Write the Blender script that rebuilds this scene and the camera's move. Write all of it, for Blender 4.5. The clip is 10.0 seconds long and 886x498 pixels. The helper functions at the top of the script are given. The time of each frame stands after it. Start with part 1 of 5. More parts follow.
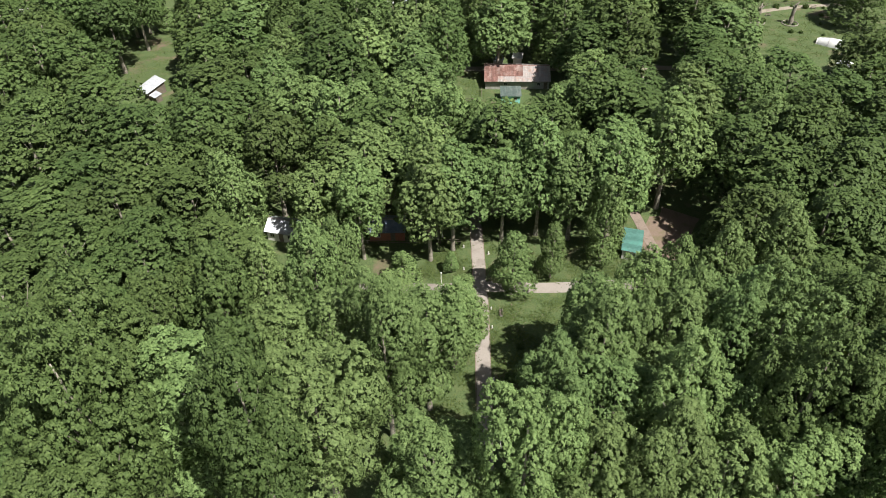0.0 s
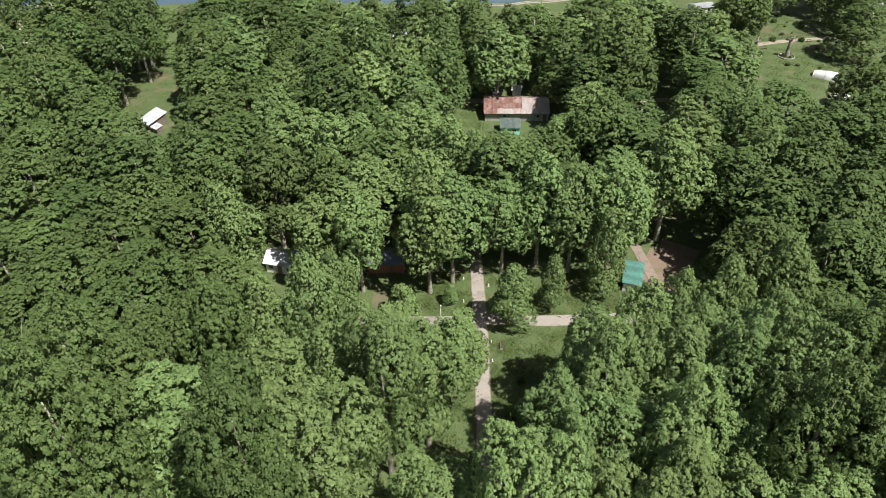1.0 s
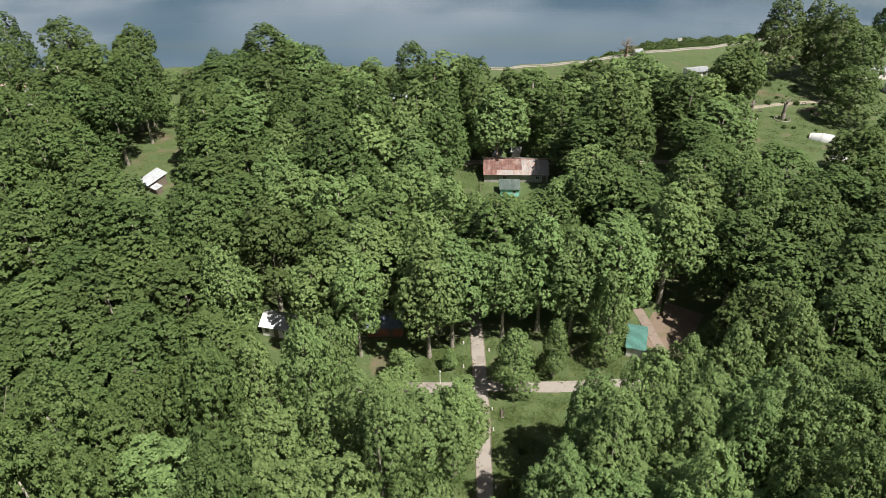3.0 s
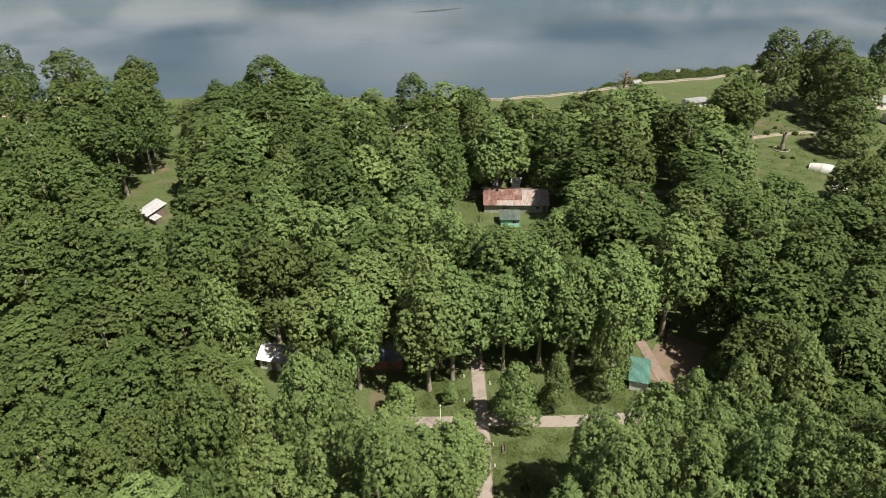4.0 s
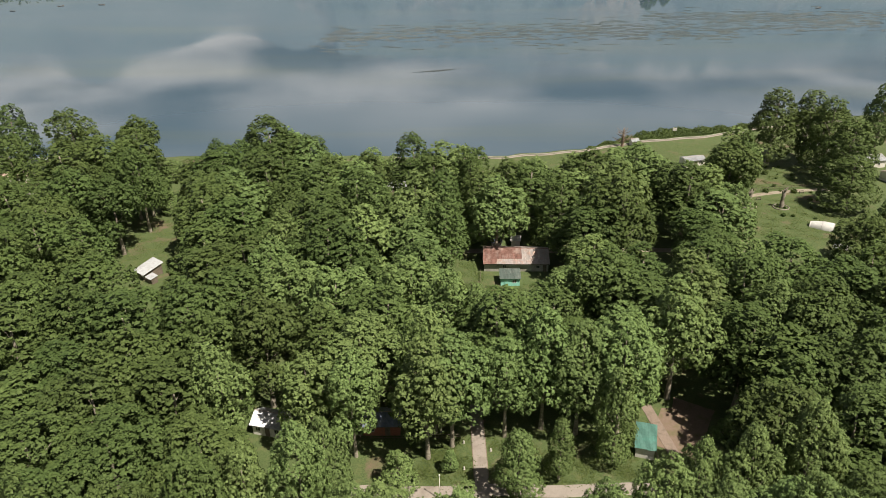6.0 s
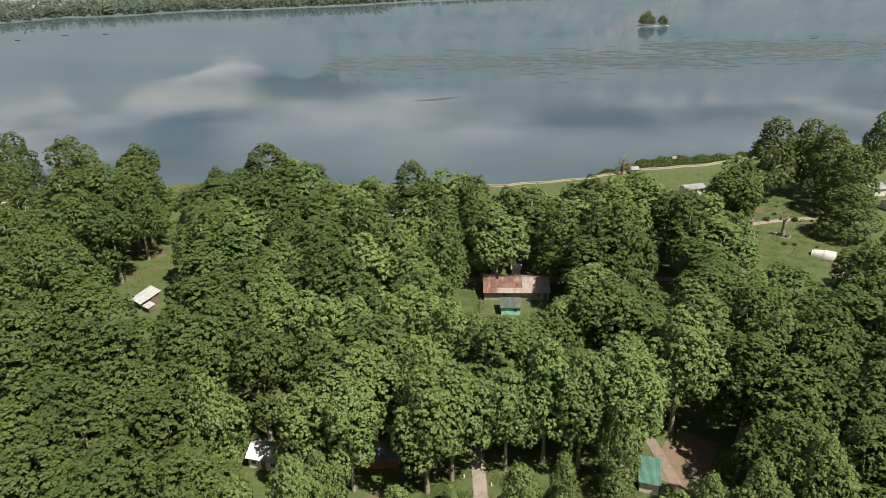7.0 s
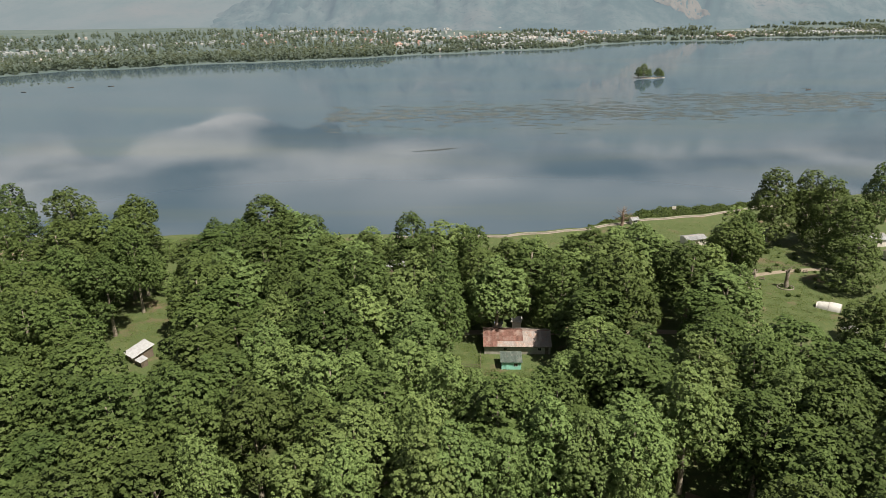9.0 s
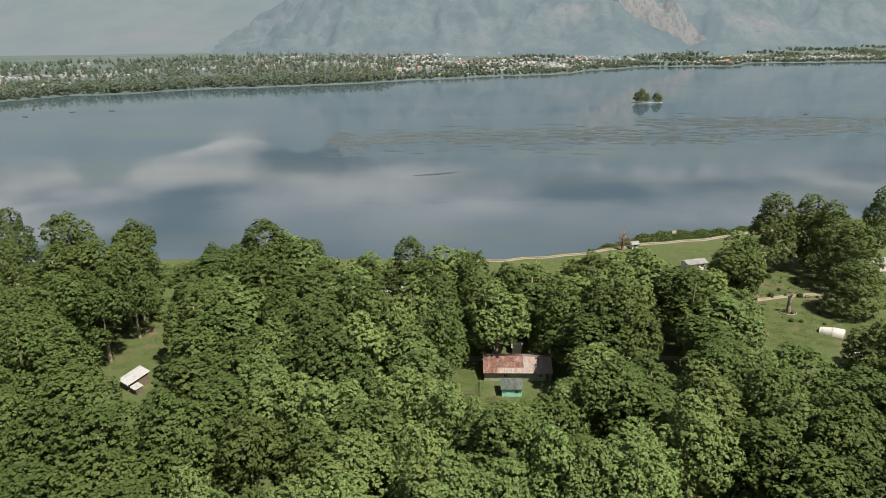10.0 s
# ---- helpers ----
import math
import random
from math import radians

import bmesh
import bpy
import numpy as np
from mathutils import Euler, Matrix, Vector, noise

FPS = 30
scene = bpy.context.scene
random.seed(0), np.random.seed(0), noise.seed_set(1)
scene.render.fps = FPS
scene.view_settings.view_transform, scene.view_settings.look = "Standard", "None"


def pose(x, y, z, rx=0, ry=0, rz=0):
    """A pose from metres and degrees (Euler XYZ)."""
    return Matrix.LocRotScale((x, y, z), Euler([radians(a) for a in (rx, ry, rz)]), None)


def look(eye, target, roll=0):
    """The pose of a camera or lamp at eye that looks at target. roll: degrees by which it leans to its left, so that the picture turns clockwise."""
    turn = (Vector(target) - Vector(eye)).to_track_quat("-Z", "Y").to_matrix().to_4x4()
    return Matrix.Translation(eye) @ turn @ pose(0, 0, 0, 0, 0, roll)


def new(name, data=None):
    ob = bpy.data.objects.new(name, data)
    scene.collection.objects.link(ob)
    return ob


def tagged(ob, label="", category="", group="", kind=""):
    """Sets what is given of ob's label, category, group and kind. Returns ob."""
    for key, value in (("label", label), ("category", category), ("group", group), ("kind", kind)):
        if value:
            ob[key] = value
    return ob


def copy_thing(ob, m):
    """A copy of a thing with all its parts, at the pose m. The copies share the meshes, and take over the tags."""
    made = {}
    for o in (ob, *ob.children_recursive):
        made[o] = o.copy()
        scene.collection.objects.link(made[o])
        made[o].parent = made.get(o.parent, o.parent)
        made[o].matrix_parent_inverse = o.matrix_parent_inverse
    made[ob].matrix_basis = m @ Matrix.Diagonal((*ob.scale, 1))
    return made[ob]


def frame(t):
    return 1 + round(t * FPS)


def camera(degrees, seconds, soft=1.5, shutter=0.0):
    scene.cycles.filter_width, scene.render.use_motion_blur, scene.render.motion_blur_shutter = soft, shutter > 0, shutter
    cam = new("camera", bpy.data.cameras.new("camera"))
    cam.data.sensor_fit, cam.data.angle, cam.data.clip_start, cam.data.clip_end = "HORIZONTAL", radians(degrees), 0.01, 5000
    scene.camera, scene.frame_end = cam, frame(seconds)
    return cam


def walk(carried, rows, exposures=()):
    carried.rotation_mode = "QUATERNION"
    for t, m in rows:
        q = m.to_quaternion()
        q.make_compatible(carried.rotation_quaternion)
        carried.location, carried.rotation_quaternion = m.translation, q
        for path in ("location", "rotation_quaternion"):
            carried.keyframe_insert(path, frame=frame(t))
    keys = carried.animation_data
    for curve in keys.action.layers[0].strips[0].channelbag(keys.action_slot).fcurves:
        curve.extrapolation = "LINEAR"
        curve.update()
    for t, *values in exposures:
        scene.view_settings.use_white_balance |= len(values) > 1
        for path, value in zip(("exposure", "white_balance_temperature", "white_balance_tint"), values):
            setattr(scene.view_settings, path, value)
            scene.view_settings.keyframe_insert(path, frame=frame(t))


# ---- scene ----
cam = camera(65.8, 10.0, soft=0.5)

PATH = [
    (0, (0.445, -5.923, 89.139), (0.368, -4.413, 87.831), -1.2),
    (0.5, (0.414, -5.41, 89.185), (0.337, -3.873, 87.908), -1.1),
    (1, (0.411, -4.912, 89.18), (0.334, -3.348, 87.936), -1.1),
    (1.5, (0.446, -4.364, 89.17), (0.368, -2.774, 87.959), -1.0),
    (2, (0.441, -3.83, 89.16), (0.363, -2.216, 87.982), -1.0),
    (2.5, (0.355, -3.281, 89.164), (0.279, -1.643, 88.018), -0.9),
    (4, (0.181, -1.472, 89.103), (0.104, 0.233, 88.061), -0.9),
    (4.5, (0.157, -0.895, 89.099), (0.081, 0.831, 88.091), -0.9),
    (5, (0.114, -0.266, 89.101), (0.038, 1.48, 88.129), -0.9),
    (5.5, (0.131, 0.372, 89.118), (0.055, 2.136, 88.18), -0.9),
    (7, (0.133, 2.222, 89.157), (0.056, 4.038, 88.323), -0.8),
    (7.5, (0.139, 2.906, 89.187), (0.062, 4.737, 88.385), -0.8),
    (8, (0.188, 3.528, 89.214), (0.111, 5.372, 88.443), -0.8),
    (8.5, (0.228, 4.18, 89.251), (0.151, 6.037, 88.513), -0.8),
    (9, (0.253, 4.858, 89.289), (0.176, 6.728, 88.584), -0.8),
    (9.5, (0.266, 5.568, 89.286), (0.189, 7.45, 88.612), -0.8),
    (10, (0.266, 6.335, 89.263), (0.19, 8.228, 88.622), -0.8),
]
walk(cam, [(t, look(eye, target, roll)) for t, eye, target, roll in PATH],
     [(0, 0.73, 6500, 10), (2.7, 0.68, 6520, 10), (4, 0.56, 7150, 12), (7.5, 0.45, 7350, 12), (10, 0.41, 7380, 12)])

# ---- daylight ----
SUN_EL, SUN_AZ = radians(58), radians(128)      # azimuth clockwise from +y
SUN_DIR = Vector((math.sin(SUN_AZ) * math.cos(SUN_EL), math.cos(SUN_AZ) * math.cos(SUN_EL), math.sin(SUN_EL)))
sun = new("sun", bpy.data.lights.new("sun", "SUN"))
sun.data.energy, sun.data.angle, sun.data.color = 5.0, radians(0.6), (1.0, 0.95, 0.86)
sun.matrix_world = look(SUN_DIR * 100, (0, 0, 0))

world = bpy.data.worlds.new("sky")
scene.world = world
world.use_nodes = True
wn, wl = world.node_tree.nodes, world.node_tree.links
wn.clear()
sky = wn.new("ShaderNodeTexSky")
sky.sky_type, sky.sun_disc, sky.sun_elevation, sky.sun_rotation = "NISHITA", False, SUN_EL, SUN_AZ
sky.air_density, sky.dust_density, sky.ozone_density = 1.2, 2.5, 1.0
coord = wn.new("ShaderNodeTexCoord")
stretch = wn.new("ShaderNodeMapping")
stretch.inputs["Scale"].default_value, stretch.inputs["Location"].default_value = (2.2, 2.2, 13.0), (1.7, 0.6, 0.0)
cloud = wn.new("ShaderNodeTexNoise")
cloud.inputs["Scale"].default_value, cloud.inputs["Detail"].default_value, cloud.inputs["Roughness"].default_value = 1.6, 6, 0.55
cover = wn.new("ShaderNodeValToRGB")
cover.color_ramp.elements[0].position, cover.color_ramp.elements[1].position = 0.40, 0.78
cloud_mix = wn.new("ShaderNodeMix")
cloud_mix.data_type = "RGBA"
cloud_mix.inputs["B"].default_value = (47.0, 46.0, 46.5, 1)
backg = wn.new("ShaderNodeBackground")
backg.inputs["Strength"].default_value = 0.029
sky_out = wn.new("ShaderNodeOutputWorld")
wl.new(coord.outputs["Generated"], stretch.inputs["Vector"])
wl.new(stretch.outputs["Vector"], cloud.inputs["Vector"])
wl.new(cloud.outputs["Fac"], cover.inputs["Fac"])
height = wn.new("ShaderNodeSeparateXYZ")       # cloud banks hang low over the mountains, clear above
bank = wn.new("ShaderNodeMapRange")
bank.inputs["From Min"].default_value, bank.inputs["From Max"].default_value = 0.20, 0.40
bank.inputs["To Min"].default_value, bank.inputs["To Max"].default_value = 1.0, 0.1
bank_cover = wn.new("ShaderNodeMath")
bank_cover.operation = "MULTIPLY"
wl.new(coord.outputs["Generated"], height.inputs["Vector"])
wl.new(height.outputs["Z"], bank.inputs["Value"])
wl.new(bank.outputs["Result"], bank_cover.inputs[0])
wl.new(cover.outputs["Color"], bank_cover.inputs[1])
wl.new(bank_cover.outputs[0], cloud_mix.inputs["Factor"])
wl.new(sky.outputs["Color"], cloud_mix.inputs["A"])
wl.new(cloud_mix.outputs["Result"], backg.inputs["Color"])
wl.new(backg.outputs["Background"], sky_out.inputs["Surface"])


# ---- materials ----
def node_mat(name):
    m = bpy.data.materials.new(name)
    m.use_nodes = True
    nt = m.node_tree
    return m, nt.nodes, nt.links, nt.nodes["Principled BSDF"]


def noise_tex(nodes, links, scale, detail=4, rough=0.6, vector=None):
    n = nodes.new("ShaderNodeTexNoise")
    n.inputs["Scale"].default_value, n.inputs["Detail"].default_value, n.inputs["Roughness"].default_value = scale, detail, rough
    if vector is not None:
        links.new(vector, n.inputs["Vector"])
    return n


def mix_col(nodes, links, fac, a, b, low=0.35, high=0.65):
    """Mix two colours (tuples or sockets) by a socket spread between low and high."""
    r = nodes.new("ShaderNodeMapRange")
    r.inputs["From Min"].default_value, r.inputs["From Max"].default_value = low, high
    links.new(fac, r.inputs["Value"])
    m = nodes.new("ShaderNodeMix")
    m.data_type = "RGBA"
    links.new(r.outputs["Result"], m.inputs["Factor"])
    for key, c in (("A", a), ("B", b)):
        if isinstance(c, tuple):
            m.inputs[key].default_value = (*c, 1)
        else:
            links.new(c, m.inputs[key])
    return m.outputs["Result"]


def surface(name, a, b, fine=6.0, coarse=0.5, c=None, rough=0.85, metal=0.0, bump=0.3, dist=0.03, per_piece=0.0):
    """A weathered surface: a and b by fine grain, c by coarse stains, world-sized."""
    m, nodes, links, bsdf = node_mat(name)
    pos = nodes.new("ShaderNodeNewGeometry").outputs["Position"]
    nf, ncs = noise_tex(nodes, links, fine, 5, 0.65, pos), noise_tex(nodes, links, coarse, 4, 0.6, pos)
    col = mix_col(nodes, links, nf.outputs["Fac"], a, b)
    if c is not None:
        col = mix_col(nodes, links, ncs.outputs["Fac"], col, c, 0.5, 0.68)
    if per_piece:
        info = nodes.new("ShaderNodeObjectInfo")
        hsv = nodes.new("ShaderNodeHueSaturation")
        r = nodes.new("ShaderNodeMapRange")
        r.inputs["To Min"].default_value, r.inputs["To Max"].default_value = 1 - per_piece, 1 + per_piece
        links.new(info.outputs["Random"], r.inputs["Value"])
        links.new(r.outputs["Result"], hsv.inputs["Value"])
        links.new(col, hsv.inputs["Color"])
        col = hsv.outputs["Color"]
    links.new(col, bsdf.inputs["Base Color"])
    bsdf.inputs["Roughness"].default_value, bsdf.inputs["Metallic"].default_value = rough, metal
    if bump:
        bp = nodes.new("ShaderNodeBump")
        bp.inputs["Strength"].default_value, bp.inputs["Distance"].default_value = bump, dist
        links.new(nf.outputs["Fac"], bp.inputs["Height"])
        links.new(bp.outputs["Normal"], bsdf.inputs["Normal"])
    return m


def leaf_mat(name, dark, light, through_light=0.28, leaf_scale=8.0):
    """Leaves: each blade its own tone, each tree its own hue, some light passes through."""
    m, nodes, links, bsdf = node_mat(name)
    geo, info = nodes.new("ShaderNodeNewGeometry"), nodes.new("ShaderNodeObjectInfo")
    grain = noise_tex(nodes, links, 2.2, 4, 0.7, geo.outputs["Position"])
    blend = nodes.new("ShaderNodeMath")
    blend.operation = "MULTIPLY_ADD"
    links.new(geo.outputs["Random Per Island"], blend.inputs[0])
    blend.inputs[1].default_value = 0.14
    links.new(grain.outputs["Fac"], blend.inputs[2])
    col = mix_col(nodes, links, blend.outputs[0], dark, light, 0.38, 0.76)
    hsv = nodes.new("ShaderNodeHueSaturation")
    for key, lo, hi, inp in (("h", 0.489, 0.507, "Hue"), ("v", 0.84, 1.14, "Value")):
        r = nodes.new("ShaderNodeMapRange")
        r.inputs["To Min"].default_value, r.inputs["To Max"].default_value = lo, hi
        if key == "v":
            w = nodes.new("ShaderNodeMath")
            w.operation, w.inputs[1].default_value = "MULTIPLY", 7.31
            fr = nodes.new("ShaderNodeMath")
            fr.operation = "FRACT"
            links.new(info.outputs["Random"], w.inputs[0])
            links.new(w.outputs[0], fr.inputs[0])
            links.new(fr.outputs[0], r.inputs["Value"])
        else:
            links.new(info.outputs["Random"], r.inputs["Value"])
        links.new(r.outputs["Result"], hsv.inputs[inp])
    links.new(col, hsv.inputs["Color"])
    links.new(hsv.outputs["Color"], bsdf.inputs["Base Color"])
    bsdf.inputs["Roughness"].default_value = 0.55
    bsdf.inputs["Specular IOR Level"].default_value = 0.12
    cells = nodes.new("ShaderNodeTexVoronoi")        # single leaves of a spray, each turned its own way
    cells.inputs["Scale"].default_value = leaf_scale
    links.new(geo.outputs["Position"], cells.inputs["Vector"])
    sway = nodes.new("ShaderNodeVectorMath")
    sway.operation = "SUBTRACT"
    sway.inputs[1].default_value = (0.5, 0.5, 0.5)
    links.new(cells.outputs["Color"], sway.inputs[0])
    amount = nodes.new("ShaderNodeVectorMath")
    amount.operation, amount.inputs["Scale"].default_value = "SCALE", 0.6
    links.new(sway.outputs["Vector"], amount.inputs[0])
    turned = nodes.new("ShaderNodeVectorMath")
    turned.operation = "ADD"
    links.new(geo.outputs["Normal"], turned.inputs[0])
    links.new(amount.outputs["Vector"], turned.inputs[1])
    level = nodes.new("ShaderNodeVectorMath")
    level.operation = "NORMALIZE"
    links.new(turned.outputs["Vector"], level.inputs[0])
    links.new(level.outputs["Vector"], bsdf.inputs["Normal"])
    tr = nodes.new("ShaderNodeBsdfTranslucent")
    warm = nodes.new("ShaderNodeMix")
    warm.data_type, warm.blend_type = "RGBA", "MULTIPLY"
    warm.inputs["Factor"].default_value = 1.0
    warm.inputs["B"].default_value = (1.5, 1.25, 0.6, 1)
    links.new(hsv.outputs["Color"], warm.inputs["A"])
    links.new(warm.outputs["Result"], tr.inputs["Color"])
    mx = nodes.new("ShaderNodeMixShader")
    mx.inputs["Fac"].default_value = through_light
    links.new(bsdf.outputs["BSDF"], mx.inputs[1])
    links.new(tr.outputs["BSDF"], mx.inputs[2])
    links.new(mx.outputs["Shader"], nodes["Material Output"].inputs["Surface"])
    return m


LEAF = leaf_mat("plane_leaves", (0.072, 0.121, 0.042), (0.196, 0.288, 0.108), 0.12)
# Darker leaf tone; on the outer trees it partly stands in for lens falloff.
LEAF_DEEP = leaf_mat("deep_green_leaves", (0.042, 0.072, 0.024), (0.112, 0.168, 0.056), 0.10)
# Far leaves: pale blue-green stands in for haze, strong translucency lifts their shade.
LEAF_FAR_HAZED = leaf_mat("hazed_far_leaves", (0.120, 0.172, 0.158), (0.165, 0.218, 0.200), 0.5, 0.5)
SHRUB = leaf_mat("shrub_leaves", (0.038, 0.068, 0.024), (0.090, 0.140, 0.046))
BARK = surface("pale_bark", (0.19, 0.17, 0.14), (0.34, 0.32, 0.27), 3.0, 0.9, (0.13, 0.11, 0.09), 0.9, bump=0.5)
DEAD = surface("dead_wood", (0.15, 0.11, 0.085), (0.24, 0.18, 0.14), 4.0, 0.9, (0.12, 0.09, 0.07), 0.9, bump=0.5)
STUMP = surface("stump_wood", (0.19, 0.17, 0.145), (0.29, 0.265, 0.23), 4.0, 0.9, (0.14, 0.12, 0.10), 0.9, bump=0.5)
CONCRETE = surface("path_concrete", (0.25, 0.225, 0.205), (0.32, 0.29, 0.265), 9.0, 0.35, (0.21, 0.185, 0.165), 0.9, bump=0.15)
DUST = surface("dust_road", (0.25, 0.22, 0.18), (0.31, 0.28, 0.23), 5.0, 0.4, (0.20, 0.17, 0.13), 0.95, bump=0.2)
KERB = surface("kerb_brick", (0.20, 0.155, 0.125), (0.28, 0.22, 0.18), 5.0, 0.8, (0.17, 0.15, 0.12), 0.9, per_piece=0.2)
WHITE = surface("white_paint", (0.60, 0.59, 0.57), (0.67, 0.66, 0.64), 4.0, 0.7, (0.50, 0.48, 0.45), 0.75, bump=0.1)
TARP = surface("white_tarpaulin", (0.52, 0.54, 0.54), (0.62, 0.64, 0.64), 1.5, 0.5, (0.5, 0.51, 0.52), 0.5, bump=0.4, dist=0.1)
RUST = surface("rusted_red_sheet", (0.165, 0.085, 0.072), (0.26, 0.150, 0.132), 2.2, 0.5, (0.33, 0.26, 0.24), 0.65, 0.1, 0.2, per_piece=0.22)
ZINC = surface("galvanised_sheet", (0.36, 0.33, 0.325), (0.47, 0.44, 0.44), 2.0, 0.6, (0.44, 0.32, 0.28), 0.5, 0.2, 0.2, per_piece=0.12)
ZINC_CLEAN = surface("bright_zinc_sheet", (0.34, 0.37, 0.40), (0.45, 0.48, 0.52), 2.0, 0.6, (0.30, 0.31, 0.33), 0.45, 0.25, 0.2, per_piece=0.1)
GREY_WALL = surface("grey_plaster", (0.30, 0.30, 0.28), (0.40, 0.40, 0.38), 3.0, 0.5, (0.24, 0.23, 0.2), 0.9)
GREEN_ROOF = surface("green_sheet", (0.085, 0.120, 0.112), (0.125, 0.165, 0.155), 2.0, 0.6, (0.18, 0.20, 0.19), 0.55, 0.1, per_piece=0.1)
TEAL = surface("teal_paint", (0.24, 0.62, 0.54), (0.30, 0.68, 0.60), 3.0, 0.8, (0.2, 0.5, 0.44), 0.7)
TEAL_ROOF = surface("teal_sheet", (0.075, 0.180, 0.160), (0.105, 0.235, 0.210), 2.0, 0.6, (0.1, 0.28, 0.24), 0.5, 0.1, per_piece=0.1)
BLUE_ROOF = surface("blue_grey_sheet", (0.14, 0.18, 0.27), (0.20, 0.25, 0.35), 2.0, 0.6, (0.26, 0.30, 0.38), 0.5, 0.1, per_piece=0.12)
BRICK = surface("red_brick", (0.26, 0.10, 0.07), (0.34, 0.15, 0.10), 6.0, 0.8, (0.22, 0.12, 0.09), 0.9)
WOOD = surface("grey_wood", (0.12, 0.10, 0.08), (0.19, 0.16, 0.13), 5.0, 0.8, (0.09, 0.075, 0.06), 0.9)
GLASS = surface("dark_glass", (0.02, 0.025, 0.03), (0.03, 0.035, 0.04), 2.0, 0.5, None, 0.08, bump=0.0)
KERBSTONE = surface("pale_stone", (0.32, 0.30, 0.27), (0.40, 0.38, 0.35), 4.0, 0.7, (0.26, 0.24, 0.21), 0.85)
SOIL = surface("bare_soil", (0.155, 0.115, 0.090), (0.215, 0.160, 0.128), 4.0, 0.5, (0.13, 0.12, 0.06), 0.95)
WALK = surface("worn_brick_walk", (0.19, 0.15, 0.125), (0.26, 0.21, 0.18), 5.0, 0.7, (0.15, 0.125, 0.10), 0.95)
PINK_ROOF = surface("faded_pink_sheet", (0.42, 0.30, 0.27), (0.52, 0.40, 0.36), 1.5, 0.5, (0.5, 0.46, 0.44), 0.7, per_piece=0.2)


def ground_material():
    m, nodes, links, bsdf = node_mat("grass_ground")
    pos = nodes.new("ShaderNodeNewGeometry").outputs["Position"]
    fine, mid, big = (noise_tex(nodes, links, s, 5, 0.65, pos) for s in (3.5, 0.55, 0.09))
    col = mix_col(nodes, links, fine.outputs["Fac"], (0.044, 0.076, 0.024), (0.098, 0.138, 0.050))
    col = mix_col(nodes, links, mid.outputs["Fac"], col, (0.120, 0.132, 0.055), 0.5, 0.75)
    col = mix_col(nodes, links, big.outputs["Fac"], col, (0.15, 0.115, 0.08), 0.56, 0.68)
    # Across the lake: other land cover, its pale blue-grey also standing in for haze.
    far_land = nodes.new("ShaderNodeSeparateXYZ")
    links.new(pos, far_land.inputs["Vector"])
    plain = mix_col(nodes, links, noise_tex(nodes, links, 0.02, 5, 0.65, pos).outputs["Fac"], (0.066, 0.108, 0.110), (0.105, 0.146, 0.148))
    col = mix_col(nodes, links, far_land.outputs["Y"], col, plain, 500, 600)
    links.new(col, bsdf.inputs["Base Color"])
    bsdf.inputs["Roughness"].default_value = 0.95
    bp = nodes.new("ShaderNodeBump")
    bp.inputs["Strength"].default_value, bp.inputs["Distance"].default_value = 0.8, 0.15
    links.new(fine.outputs["Fac"], bp.inputs["Height"])
    links.new(bp.outputs["Normal"], bsdf.inputs["Normal"])
    return m


def water_material():
    m, nodes, links, bsdf = node_mat("lake_water")
    pos = nodes.new("ShaderNodeNewGeometry").outputs["Position"]
    stretch_w = nodes.new("ShaderNodeMapping")
    stretch_w.inputs["Scale"].default_value = (0.35, 1.0, 1.0)
    links.new(pos, stretch_w.inputs["Vector"])
    big = noise_tex(nodes, links, 0.006, 4, 0.55, stretch_w.outputs["Vector"])
    ripple = noise_tex(nodes, links, 0.8, 3, 0.5, stretch_w.outputs["Vector"])
    col = mix_col(nodes, links, big.outputs["Fac"], (0.048, 0.088, 0.128), (0.066, 0.106, 0.146))
    lanes = nodes.new("ShaderNodeMapping")
    lanes.inputs["Scale"].default_value = (0.16, 1.0, 1.0)
    links.new(pos, lanes.inputs["Vector"])
    murk = noise_tex(nodes, links, 0.016, 6, 0.62, lanes.outputs["Vector"])
    col = mix_col(nodes, links, murk.outputs["Fac"], col, (0.080, 0.114, 0.126), 0.50, 0.72)
    links.new(col, bsdf.inputs["Base Color"])
    r = nodes.new("ShaderNodeMapRange")
    r.inputs["From Min"].default_value, r.inputs["From Max"].default_value = 0.4, 0.65
    r.inputs["To Min"].default_value, r.inputs["To Max"].default_value = 0.03, 0.13
    links.new(big.outputs["Fac"], r.inputs["Value"])
    links.new(r.outputs["Result"], bsdf.inputs["Roughness"])
    bsdf.inputs["IOR"].default_value = 1.333
    bp = nodes.new("ShaderNodeBump")
    bp.inputs["Strength"].default_value, bp.inputs["Distance"].default_value = 0.05, 0.05
    links.new(ripple.outputs["Fac"], bp.inputs["Height"])
    links.new(bp.outputs["Normal"], bsdf.inputs["Normal"])
    return m


